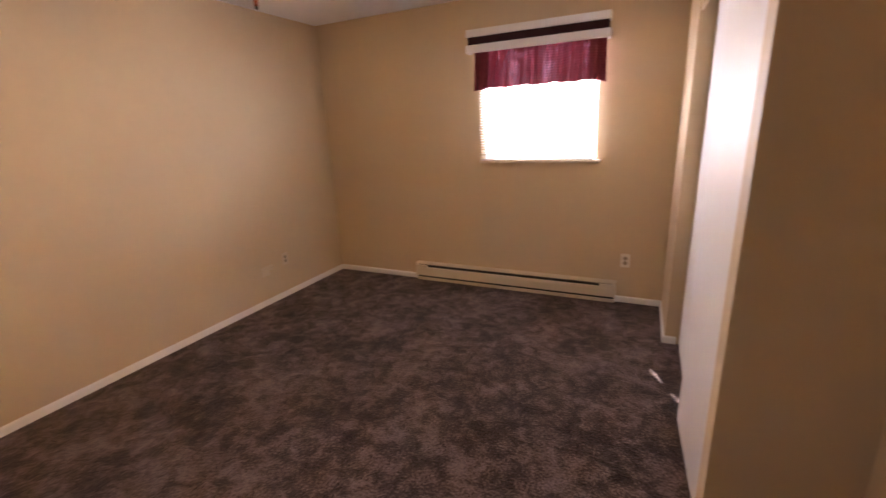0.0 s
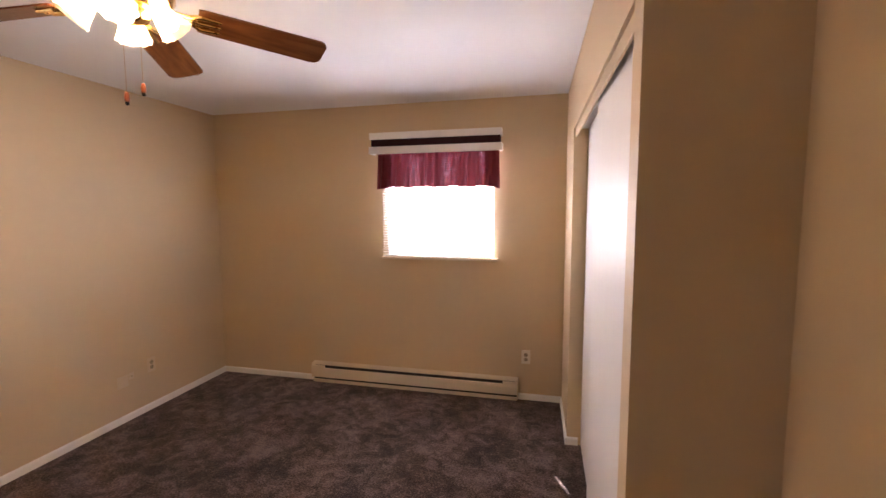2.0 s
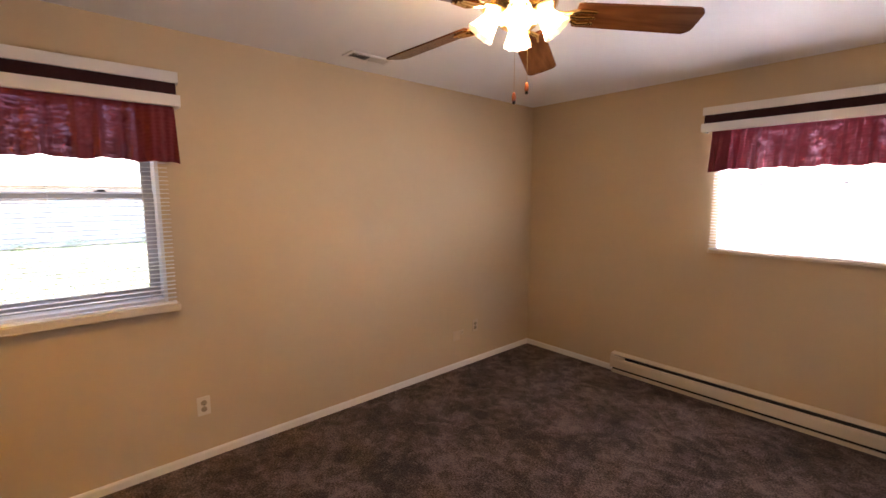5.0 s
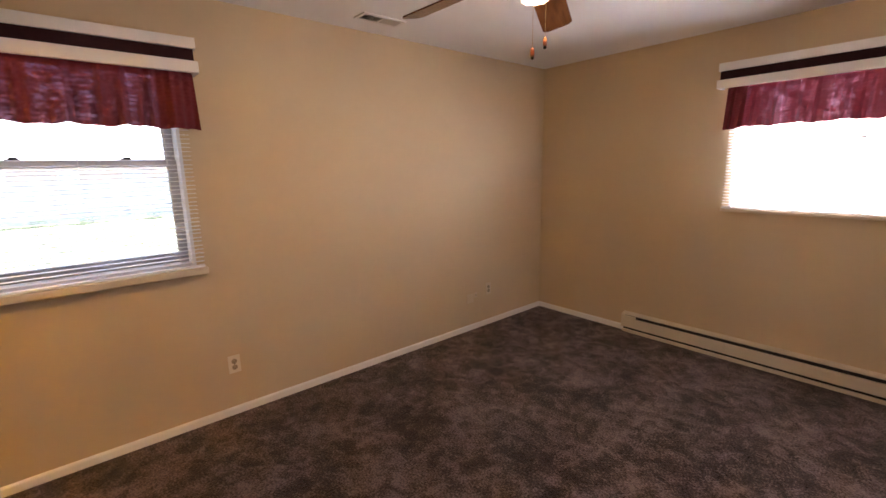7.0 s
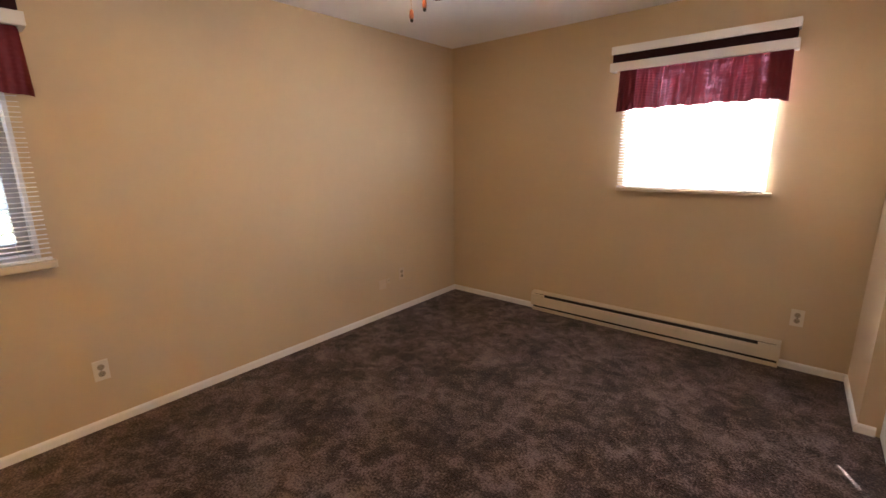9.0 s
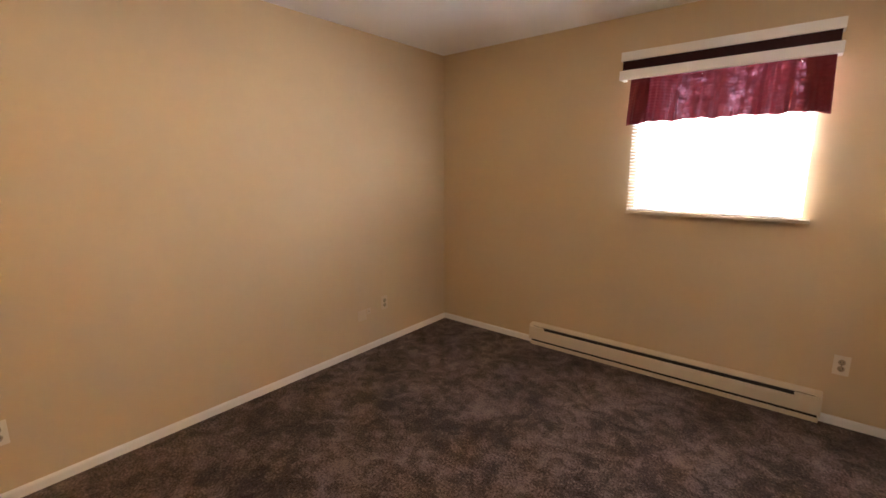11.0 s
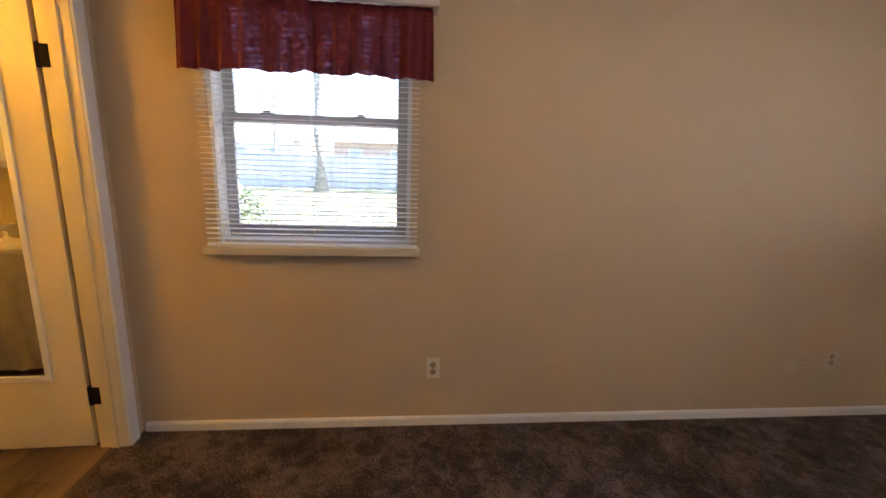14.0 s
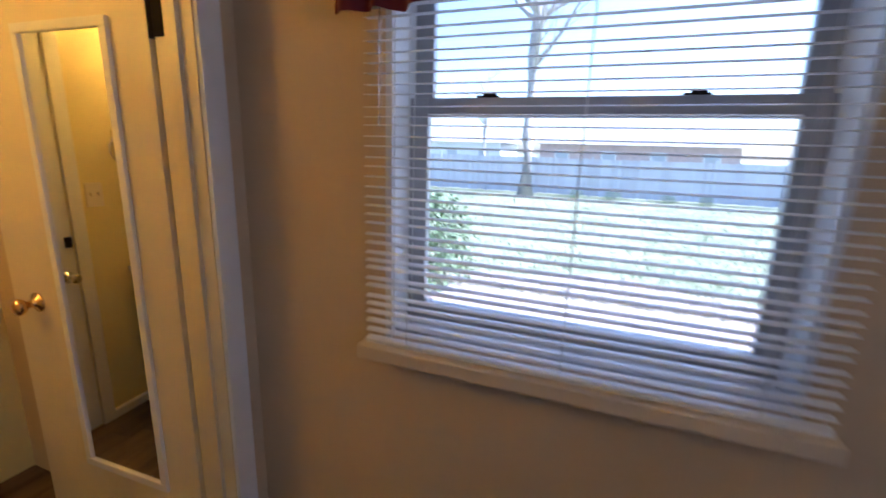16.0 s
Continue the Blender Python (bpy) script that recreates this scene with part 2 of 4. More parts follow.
VINYL = wood_material("brown plank vinyl", (0.035, 0.018, 0.009), (0.24, 0.15, 0.085), 0.28, 6, "X")
PULL = wood_material("red wood pull", (0.22, 0.05, 0.02), (0.45, 0.14, 0.05), 0.3, 40, "Z")
FENCE = wood_material("weathered fence board", (0.45, 0.44, 0.46), (0.64, 0.64, 0.67), 0.9, 4, "Z", 0.4, 0.4)
BARK = material("grey bark", (0.42, 0.39, 0.37), 0.95, vary=0.4, scale=12, bump=0.6, bump_scale=30)
GRASS = material("lawn", (0.21, 0.25, 0.12), 0.95, vary=0.45, scale=0.9, bump=0.5, bump_scale=60, tint=(0.33, 0.34, 0.22))
BLADES = material("grass blade", (0.17, 0.24, 0.09), 0.8, vary=0.4, scale=1.2, tint=(0.33, 0.35, 0.19))
LEAF = material("shrub leaf", (0.14, 0.20, 0.09), 0.6, vary=0.4, scale=5)
BRICK = material("red brick house", (0.50, 0.38, 0.34), 0.9, vary=0.25, scale=3)
ROOF = material("grey shingle", (0.36, 0.35, 0.35), 0.9, vary=0.2, scale=3)
SIDING = material("white siding", (0.72, 0.72, 0.70), 0.7, vary=0.05, scale=2)
CONCRETE = material("pale concrete", (0.68, 0.66, 0.64), 0.9, vary=0.12, scale=1.5, bump=0.3, bump_scale=60)
DIRT = material("pale bare soil", (0.40, 0.33, 0.29), 0.95, vary=0.3, scale=2.5, bump=0.5, bump_scale=25)
CARPET = carpet_material()


# ---- mesh helpers ----
def link(name, bm, mat, smooth=False):
    me = bpy.data.meshes.new(name)
    bmesh.ops.recalc_face_normals(bm, faces=bm.faces)
    bm.to_mesh(me)
    bm.free()
    me.materials.append(mat)
    if smooth:
        me.shade_smooth()
    return new(name, me)


def part(name, bm, mat, parent, label="", smooth=False):
    ob = link(name, bm, mat, smooth)
    ob.parent = parent
    if label:
        tagged(ob, label)
    return ob


def share(name, source, parent, m):
    """Another object on the same mesh."""
    ob = new(name, source.data)
    ob.parent = parent
    ob.matrix_local = m
    return ob


def empty(name, x, y, z, label, category, group="", kind="", rz=0.0):
    ob = new(name)
    ob.empty_display_size = 0.05
    ob.matrix_world = pose(x, y, z, 0, 0, rz)
    bpy.context.view_layer.update()
    return tagged(ob, label, category, group, kind)


def box(x0, x1, y0, y1, z0, z1, bevel=0.0, bm=None):
    bm = bm or bmesh.new()
    r = bmesh.ops.create_cube(bm, size=1, matrix=Matrix.LocRotScale(((x0 + x1) / 2, (y0 + y1) / 2, (z0 + z1) / 2), None, (abs(x1 - x0), abs(y1 - y0), abs(z1 - z0))))
    if bevel:
        es = {e for v in r["verts"] for e in v.link_edges}
        bmesh.ops.bevel(bm, geom=list(es), offset=bevel, segments=2, profile=0.7, affect="EDGES")
    return bm


def lathe(profile, seg=24, bm=None, m=Matrix()):
    """A turned body: (radius, height) pairs about z."""
    bm = bm or bmesh.new()
    rings = []
    for r, z in profile:
        rings.append([bm.verts.new(m @ Vector((r * math.cos(a), r * math.sin(a), z))) for a in (2 * math.pi * i / seg for i in range(seg))])
    for a, b in zip(rings, rings[1:]):
        for i in range(seg):
            bm.faces.new((a[i], a[(i + 1) % seg], b[(i + 1) % seg], b[i]))
    for ring in (rings[0], rings[-1]):
        bm.faces.new(ring)
    return bm


def shell(profile, seg=28, wave=0.0, waves=8, bm=None, m=Matrix()):
    """An open turned wall, without caps, with a fluted rim."""
    bm = bm or bmesh.new()
    rings = []
    n = len(profile) - 1
    for k, (r, z) in enumerate(profile):
        w = wave * abs(k / n) ** 2
        rings.append([bm.verts.new(m @ Vector(((r + w * math.cos(waves * a)) * math.cos(a), (r + w * math.cos(waves * a)) * math.sin(a), z))) for a in (2 * math.pi * i / seg for i in range(seg))])
    for a, b in zip(rings, rings[1:]):
        for i in range(seg):
            bm.faces.new((a[i], a[(i + 1) % seg], b[(i + 1) % seg], b[i]))
    return bm


def tube(points, radius, seg=8, bm=None):
    """A rod along points; radius is one number or one for each point."""
    bm = bm or bmesh.new()
    pts = [Vector(p) for p in points]
    rad = radius if isinstance(radius, (list, tuple)) else [radius] * len(pts)
    rings = []
    for i, p in enumerate(pts):
        way = (pts[min(i + 1, len(pts) - 1)] - pts[max(i - 1, 0)]).normalized()
        q = way.to_track_quat("Z", "Y").to_matrix()
        rings.append([bm.verts.new(p + q @ Vector((rad[i] * math.cos(a), rad[i] * math.sin(a), 0))) for a in (2 * math.pi * k / seg for k in range(seg))])
    for a, b in zip(rings, rings[1:]):
        for k in range(seg):
            bm.faces.new((a[k], a[(k + 1) % seg], b[(k + 1) % seg], b[k]))
    bm.faces.new(rings[0])
    bm.faces.new(rings[-1])
    return bm


def structure(name, bm, mat, label, category):
    return tagged(link(name, bm, mat), label, category, kind="structure")


def extrude_profile(profile, x0, x1, bm=None):
    """A moulding: (y, z) outline carried along x."""
    bm = bm or bmesh.new()
    a = [bm.verts.new((x0, y, z)) for y, z in profile]
    b = [bm.verts.new((x1, y, z)) for y, z in profile]
    n = len(profile)
    for i in range(n):
        bm.faces.new((a[i], a[(i + 1) % n], b[(i + 1) % n], b[i]))
    bm.faces.new(a)
    bm.faces.new(b)
    return bm


# ---- plan ----
H = 2.44                   # ceiling
XC = 3.187                 # closet front
YC = -2.42                 # closet end, where the entry begins
XE = 3.535                 # entry wall
YB = -4.56                 # back wall, room side
T = 0.12                   # inner walls
YF = -5.93                 # bathroom's back wall
XB = 1.26                  # bathroom's side wall
XW = 4.0                   # outer end of the closet
F1 = (1.705, 2.612, 1.172, 2.10)          # far window: x0, x1, z0, z1
F2 = (-4.120, -3.225, 0.982, 2.10)        # left window: y0, y1, z0, z1
OUT = 0.17                 # outer walls
GROUND = -0.45
D0, D1, DH = 0.125, 0.890, 2.045          # bathroom doorway


# ---- structure ----
bm = box(-OUT, F1[0], 0, OUT, -0.3, H + 0.1)
box(F1[1], XW + T, 0, OUT, -0.3, H + 0.1, bm=bm)
box(F1[0], F1[1], 0, OUT, -0.3, F1[2], bm=bm)
box(F1[0], F1[1], 0, OUT, F1[3], H + 0.1, bm=bm)
structure("wall_north", bm, WALL, "cream painted wall with a small high window", "wall")

bm = box(-OUT, 0, F2[1], 0, -0.3, H + 0.1)
box(-OUT, 0, YF - T, F2[0], -0.3, H + 0.1, bm=bm)
box(-OUT, 0, F2[0], F2[1], -0.3, F2[2], bm=bm)
box(-OUT, 0, F2[0], F2[1], F2[3], H + 0.1, bm=bm)
structure("wall_west", bm, WALL, "long cream painted wall with a double-hung window", "wall")

CO0, CO1, COH = -2.325, -0.625, 2.068        # closet opening
bm = box(XC, XC + T, CO1, 0, 0, H)
box(XC, XC + T, YC, CO0, 0, H, bm=bm)
box(XC, XC + T, CO0, CO1, COH, H, bm=bm)
structure("wall_closet_front", bm, WALL, "cream closet front with a wide sliding-door opening", "wall")
structure("wall_closet_end", box(XC + 0.06, XE, YC, YC + T, 0, H), WALL, "short cream end wall of the closet", "wall")
structure("wall_closet_back", box(XW, XW + T, YC + T, 0, 0, H), WALL, "plain cream wall inside the closet", "wall")
structure("wall_entry", box(XE, XE + T, YB - T, YC + T, 0, H), WALL, "cream wall beside the room's entry", "wall")
structure("wall_closet_link", box(XE + T, XW + T, YC, YC + T, 0, H), WALL, "plain cream closet wall", "wall")
EN0, EN1 = 2.60, 3.42        # unseen entrance behind the start, added to cut bounced light
bm = box(0, D0 - 0.02, YB - T, YB, 0, H)
box(D1 + 0.02, EN0, YB - T, YB, 0, H, bm=bm)
box(EN1, XE, YB - T, YB, 0, H, bm=bm)
box(EN0, EN1, YB - T, YB, DH + 0.02, H, bm=bm)
box(D0 - 0.02, D1 + 0.02, YB - T, YB, DH + 0.02, H, bm=bm)
structure("wall_south", bm, WALL, "cream wall with the bathroom doorway", "wall")
# unseen hall, added so that less light bounces onto the closet's end wall
structure("wall_hall_west", box(2.36, 2.46, YF, YB - T, 0, H), WALL, "plain cream wall of the unseen added hall", "wall")
structure("wall_hall_east", box(XE, XE + T, YF, YB - T, 0, H), WALL, "plain cream wall of the unseen added hall", "wall")
structure("wall_hall_back", box(2.36, XE + T, YF - T, YF, 0, H), WALL, "plain cream end wall of the unseen added hall", "wall")
structure("floor_hall", box(2.36, XE + T, YF - T, YB - 0.06, -0.1, 0), CARPET, "dark brown carpet of the unseen added hall", "carpet")
structure("wall_bath_back", box(0, XB + T, YF - T, YF, 0, H), BATH, "yellow lamp-lit bathroom wall", "wall")
structure("wall_bath_side", box(XB, XB + T, YF, YB - T, 0, H), BATH, "yellow bathroom wall behind the vanity", "wall")
structure("wall_bath_lining", box(D1 + 0.03, XB, YB - T - 0.012, YB - T, 0, H), BATH, "yellow bathroom side of the doorway wall", "wall")

bm = box(-OUT, XE + T, YB - 0.06, YC, -0.1, 0)
box(-OUT, XW + T, YC, OUT, -0.1, 0, bm=bm)
structure("floor", bm, CARPET, "dark brown mottled cut-pile carpet", "carpet")
structure("floor_bath_base", box(0, XB + T, YF - T, YB - 0.06, -0.1, -0.006), BLACK, "subfloor under the bathroom planks", "floor")
structure("ceiling", box(-OUT, XW + T, YF - T, OUT, H, H + 0.1), CEIL, "white flat painted ceiling", "ceiling")
# unseen slab; its deep west eave is added to shade the left window
bm = box(-0.98, XW + 0.6, YF - 0.7, 0.55, H + 0.1, H + 0.22)
structure("roof", bm, ROOF, "plain unseen roof slab over the rooms, its west eave drawn out for shade", "roof")


def baseboard(name, a, b, inward):
    """A white moulding from a to b on the floor; inward is the side that it faces."""
    a, b, n = Vector((*a, 0)), Vector((*b, 0)), Vector((*inward, 0))
    d = (b - a).normalized()
    outline = ((0, 0), (0.013, 0), (0.013, 0.038), (0.009, 0.046), (0.004, 0.050), (0, 0.050))
    bm = bmesh.new()
    ra = [bm.verts.new(a + n * o + Vector((0, 0, z))) for o, z in outline]
    rb = [bm.verts.new(b + n * o + Vector((0, 0, z))) for o, z in outline]
    for i in range(len(outline)):
        j = (i + 1) % len(outline)
        bm.faces.new((ra[i], ra[j], rb[j], rb[i]))
    bm.faces.new(ra)
    bm.faces.new(rb)
    return structure(name, bm, TRIM, "low white painted baseboard along the carpet", "baseboard")


baseboard("baseboard_west", (0, YB + 0.02), (0, 0), (1, 0))
baseboard("baseboard_north", (0.013, 0), (0.978, 0), (0, -1))
baseboard("baseboard_north_b", (2.815, 0), (XC - 0.013, 0), (0, -1))
baseboard("baseboard_closet", (XC, CO1 - 0.013), (XC, 0), (-1, 0))
baseboard("baseboard_jamb", (XC, CO1), (XC + 0.07, CO1), (0, -1))
baseboard("baseboard_entry", (XE, YB), (XE, YC - 0.013), (-1, 0))
baseboard("baseboard_end", (XC + 0.02, YC), (XE, YC), (0, -1))
baseboard("baseboard_south", (D1 + 0.08, YB), (EN0, YB), (0, 1))
baseboard("baseboard_bath", (0.716, YF), (XB, YF), (0, 1))


# ---- windows ----
def window(name, m, w, z0, z1, rail, label, over=0.045, thick=0.031):
    """A double-hung window in local axes: x along the wall, y outwards, z up."""
    e = new(name)
    e.matrix_world = m
    tagged(e, label, "window", kind="structure")
    bpy.context.view_layer.update()
    for nm, args in (("jamb", (0.0, 0.018, -0.002, OUT - 0.02, z0, z1)), ("jamb", (w - 0.018, w, -0.002, OUT - 0.02, z0, z1)),
                     ("head", (0.018, w - 0.018, -0.002, OUT - 0.02, z1 - 0.018, z1)), ("bottom_frame", (0.018, w - 0.018, 0.02, OUT - 0.02, z0, z0 + 0.02))):
        part(nm, box(*args, bevel=0.002), JAMB, e, "pale grey window frame")
    part("sill", box(-over, w + over, -0.066, 0.02, z0 - 0.005 - thick, z0 - 0.005, bevel=0.005), CREAM, e, "cream painted sill board")
    for k, (a, b, y) in enumerate(((z0 + 0.02, rail + 0.02, 0.095), (rail - 0.022, z1 - 0.018, 0.125))):
        s = part("sash", box(0.018, 0.066, y, y + 0.028, a, b, bevel=0.003), ALUM, e, "grey aluminium sash")
        part("stile", box(w - 0.066, w - 0.018, y, y + 0.028, a, b, bevel=0.003), ALUM, s)
        part("rail", box(0.066, w - 0.066, y, y + 0.028, a, a + (0.055 if k == 0 else 0.038), bevel=0.003), ALUM, s)
        part("rail", box(0.066, w - 0.066, y, y + 0.028, b - 0.038, b, bevel=0.003), ALUM, s)
        g = part("pane", box(0.06, w - 0.06, y + 0.012, y + 0.016, a + 0.03, b - 0.03), GLASS, s, "clear glass pane")
        g.visible_shadow = False
    for f in (0.238, 0.726):
        bm = box(f * w - 0.026, f * w + 0.026, 0.10, 0.122, rail + 0.02, rail + 0.025, bevel=0.002)
        box(f * w - 0.012, f * w + 0.020, 0.104, 0.118, rail + 0.025, rail + 0.033, bevel=0.003, bm=bm)
        part("sash_lock", bm, BRONZE, e, "dark sash lock on the meeting rail")
    return e


def blind(m, x0, x1, z0, z1, pitch, label, tilt=4.0):
    """A slatted blind hung before a window: local x along the wall, y outwards."""
    e = empty("window_blind", 0, 0, 0, label, "blind")
    e.matrix_world = m
    bpy.context.view_layer.update()
    y = -0.030
    part("head_rail", box(x0, x1, y - 0.014, y + 0.014, z1, z1 + 0.026, bevel=0.002), SLAT, e)
    part("bottom_rail", box(x0, x1, y - 0.012, y + 0.012, z0, z0 + 0.010, bevel=0.003), SLAT, e)
    bm = bmesh.new()
    half, seg = 0.0125, 4
    rows = []
    for s in range(seg + 1):
        u = -half + 2 * half * s / seg
        v = 0.0022 * (1 - (u / half) ** 2)
        rows.append([bm.verts.new((x, u, v + dz)) for x in (x0, x1) for dz in (0, -0.0006)])
    for p, q in zip(rows, rows[1:]):
        bm.faces.new((p[0], p[2], q[2], q[0]))
        bm.faces.new((p[1], q[1], q[3], p[3]))
        bm.faces.new((p[0], q[0], q[1], p[1]))
        bm.faces.new((p[2], p[3], q[3], q[2]))
    bm.faces.new(rows[0])
    bm.faces.new(rows[-1])
    rng = random.Random(7)
    zs, z = [], z0 + 0.014
    while z < z1 - 0.004:
        zs.append(z)
        z += pitch
    first = None
    for z in zs:
        mm = pose(0, y, z, tilt + rng.uniform(-1.5, 1.5), rng.uniform(-0.05, 0.05), 0)
        if first is None:
            first = part("slat", bm, SLAT, e)
            first.matrix_local = mm
        else:
            share("slat", first, e, mm)
    for f in (0.12, 0.5, 0.88):
        x = x0 + f * (x1 - x0)
        bm = tube(((x, y - 0.0135, z0 + 0.005), (x, y - 0.0135, z1)), 0.0009, 5)
        tube(((x, y + 0.0135, z0 + 0.005), (x, y + 0.0135, z1)), 0.0009, 5, bm)
        part("ladder_cord", bm, CORD, e)
    for dx in (0.075, 0.082):
        part("lift_cord", tube(((x0 + dx, y - 0.018, z1), (x0 + dx + 0.002, y - 0.019, z0 + 0.03)), 0.0012, 5), CORD, e)
    part("tilt_wand", tube(((x0 + 0.05, y - 0.018, z1), (x0 + 0.048, y - 0.02, z1 - 0.55)), 0.004, 6), glass_material("clear wand", (0.9, 0.9, 0.9), 0.1), e, "clear plastic tilt wand")
    return e


def cornice(m, x0, x1, z0, z1, depth, label):
    """A striped pelmet box over a window."""
    e = empty("pelmet_box", 0, 0, 0, label, "pelmet")
    e.matrix_world = m
    bpy.context.view_layer.update()
    h = 0.0585
    top = z1 - z0 - 2 * h
    part("board", box(x0 + 0.012, x1 - 0.012, -depth + 0.010, -depth + 0.022, z0 + h, z1 - top), MAROON, e, "dark maroon middle band")
    for a, b in ((x0 + 0.012, x0 + 0.024), (x1 - 0.024, x1 - 0.012)):
        part("end_board", box(a, b, -depth + 0.022, -0.002, z0 + h * 0.9, z1 - top * 0.9), MAROON, e)
    for a, b, out in ((z1 - top, z1, 0.0), (z0, z0 + h, 0.004)):
        part("rail", box(x0 - out, x1 + out, -depth - out, -depth + 0.024, a, b, bevel=0.004), TRIM, e, "white painted rail")
        for u, v in ((x0 - out, x0 + 0.020), (x1 - 0.020, x1 + out)):
            part("return_rail", box(u, v, -depth + 0.024, -0.002, a, b, bevel=0.003), TRIM, e)
    part("top_board", box(x0 + 0.02, x1 - 0.02, -depth + 0.02, -0.002, z1 - 0.016, z1 - 0.004), TRIM, e)
    return e


def valance(m, x0, x1, z0, z1, depth, seed, label):
    """A gathered cloth valance with a rod and a wavy hem."""
    e = empty("valance_curtain", 0, 0, 0, label, "curtain")
    e.matrix_world = m
    bpy.context.view_layer.update()
    rng = random.Random(seed)
    ph = [rng.uniform(0, 6.28) for _ in range(8)]
    def layer(u0, u1, nx, nz, back):
        """A gathered sheet between two shares of the width, set back by a little."""
        bm = bmesh.new()
        grid = []
        for k in range(nz + 1):
            f = k / nz                      # 0 at the top, 1 at the hem
            row = []
            for i in range(nx + 1):
                u = u0 + (u1 - u0) * i / nx
                s = u * (x1 - x0)
                wave = 0.50 * math.sin(s * 74 + ph[0] + 2.6 * math.sin(s * 9 + ph[1]) + 0.8 * math.sin(s * 23 + ph[6])) + 0.22 * math.sin(s * 151 + ph[2] + 2 * f) + 0.45 * math.sin(s * 27 + ph[3])
                amp = 0.009 + 0.013 * f
                hem = f * (0.005 * math.sin(s * 26 + ph[4]) + 0.003 * math.sin(s * 61 + ph[5]) - 0.014 * abs(2 * u - 1) ** 6)
                crimp = 0.0012 * math.sin(f * 95 + 3 * math.sin(s * 19 + ph[7]))
                x = x0 + s + 0.010 * f * (2 * u - 1)
                row.append(bm.verts.new((x, -depth + amp * wave - 0.006 * f + crimp + back, z1 - f * (z1 - z0) + hem)))
            grid.append(row)
        for a, b in zip(grid, grid[1:]):
            for i in range(nx):
                bm.faces.new((a[i], a[i + 1], b[i + 1], b[i]))
        return bm

    cloth = part("cloth", layer(0, 1, 420, 60, 0.0), CLOTH, e, smooth=True)
    for u0, u1 in ((0, 0.115), (0.885, 1)):
        part("side_hem", layer(u0, u1, 50, 16, 0.004), CLOTH, cloth, "doubled cloth of the side hem", True)
    rod = tube(((x0 + 0.005, -0.004, z1 - 0.02), (x0 + 0.005, -depth + 0.016, z1 - 0.02), (x1 - 0.005, -depth + 0.016, z1 - 0.02), (x1 - 0.005, -0.004, z1 - 0.02)), 0.006, 8)
    part("rod", rod, CHROME, e, "thin metal curtain rod")
    return e


M1 = Matrix()                                    # far wall: x along, y outwards
M2 = pose(0, 0, 0, 0, 0, 90)                     # left wall: local x is the room's y, local y is its -x
window("window_1", Matrix.Translation((F1[0], 0, 0)), F1[1] - F1[0], F1[2], F1[3], 1.62, "white framed window over the heater, washed out by daylight", 0.036, 0.020)
window("window_2", M2 @ Matrix.Translation((F2[0], 0, 0)), F2[1] - F2[0], F2[2], F2[3], 1.565, "white framed double-hung window with grey sashes", 0.048, 0.036)
blind(M1, 1.668, 2.596, F1[2] - 0.004, 2.06, 0.0215, "white horizontal slat blind with open slats", -11.0)
blind(M2, -4.155, -3.190, F2[2] - 0.004, 2.06, 0.0225, "white horizontal slat blind, open, over the window", 4.0)
cornice(M1, 1.585, 2.674, 2.022, 2.194, 0.100, "white pelmet box with a dark maroon stripe")
cornice(M2, -4.225, -3.126, 2.020, 2.192, 0.136, "white pelmet box with a dark maroon stripe")
valance(M1, 1.648, 2.655, 1.748, 2.03, 0.072, 3, "short gathered red sheer valance under the pelmet")
valance(M2, -4.192, -3.142, 1.745, 2.03, 0.070, 8, "short gathered red sheer valance under the pelmet")


# ---- closet doors ----
def closet_door(y0, y1, x, label, askew=0.0):
    e = empty("sliding_closet_door", x, (y0 + y1) / 2, 0, label, "door", "closet doors", rz=askew)
    w = (y1 - y0) / 2
    part("panel", box(0, 0.032, -w, w, 0.012, 2.060, bevel=0.003), DOOR, e)
    for y in (-w + 0.12, w - 0.12):
        part("roller", box(0.012, 0.024, y - 0.03, y + 0.03, 2.060, 2.066), BRONZE, e)
    return e


closet_door(-1.52, -0.640, XC + 0.076, "glossy white flush sliding closet door, closed")
closet_door(-2.318, -1.475, XC + 0.056, "glossy white flush sliding closet door, slightly askew in its track", 3.2)
bm = box(XC + 0.010, XC + 0.019, CO0, CO1, COH - 0.056, COH - 0.005, bevel=0.002)
structure("trim_closet_head", bm, WALL, "pale track fascia under the closet's head", "trim")
structure("trim_closet_track", box(XC + 0.05, XC + 0.112, CO0, CO1, COH - 0.004, COH - 0.0005), TRIM, "white metal door track", "trim")
structure("trim_closet_jamb", box(XC + 0.002, XC + T - 0.004, CO0, CO0 + 0.006, 0, COH), WALL, "cream jamb of the closet opening", "trim")


# the closet front stands slightly out of square
PIVOT = Matrix.Translation((XC, -1.21, 0))
TURN = PIVOT @ pose(0, 0, 0, 0, 0, 0.95) @ PIVOT.inverted()
for ob in list(scene.objects):
    if ob.parent is None and (ob.name.startswith(("wall_closet_front", "trim_closet", "baseboard_closet", "baseboard_jamb"))):
        ob.matrix_world = TURN @ ob.matrix_world

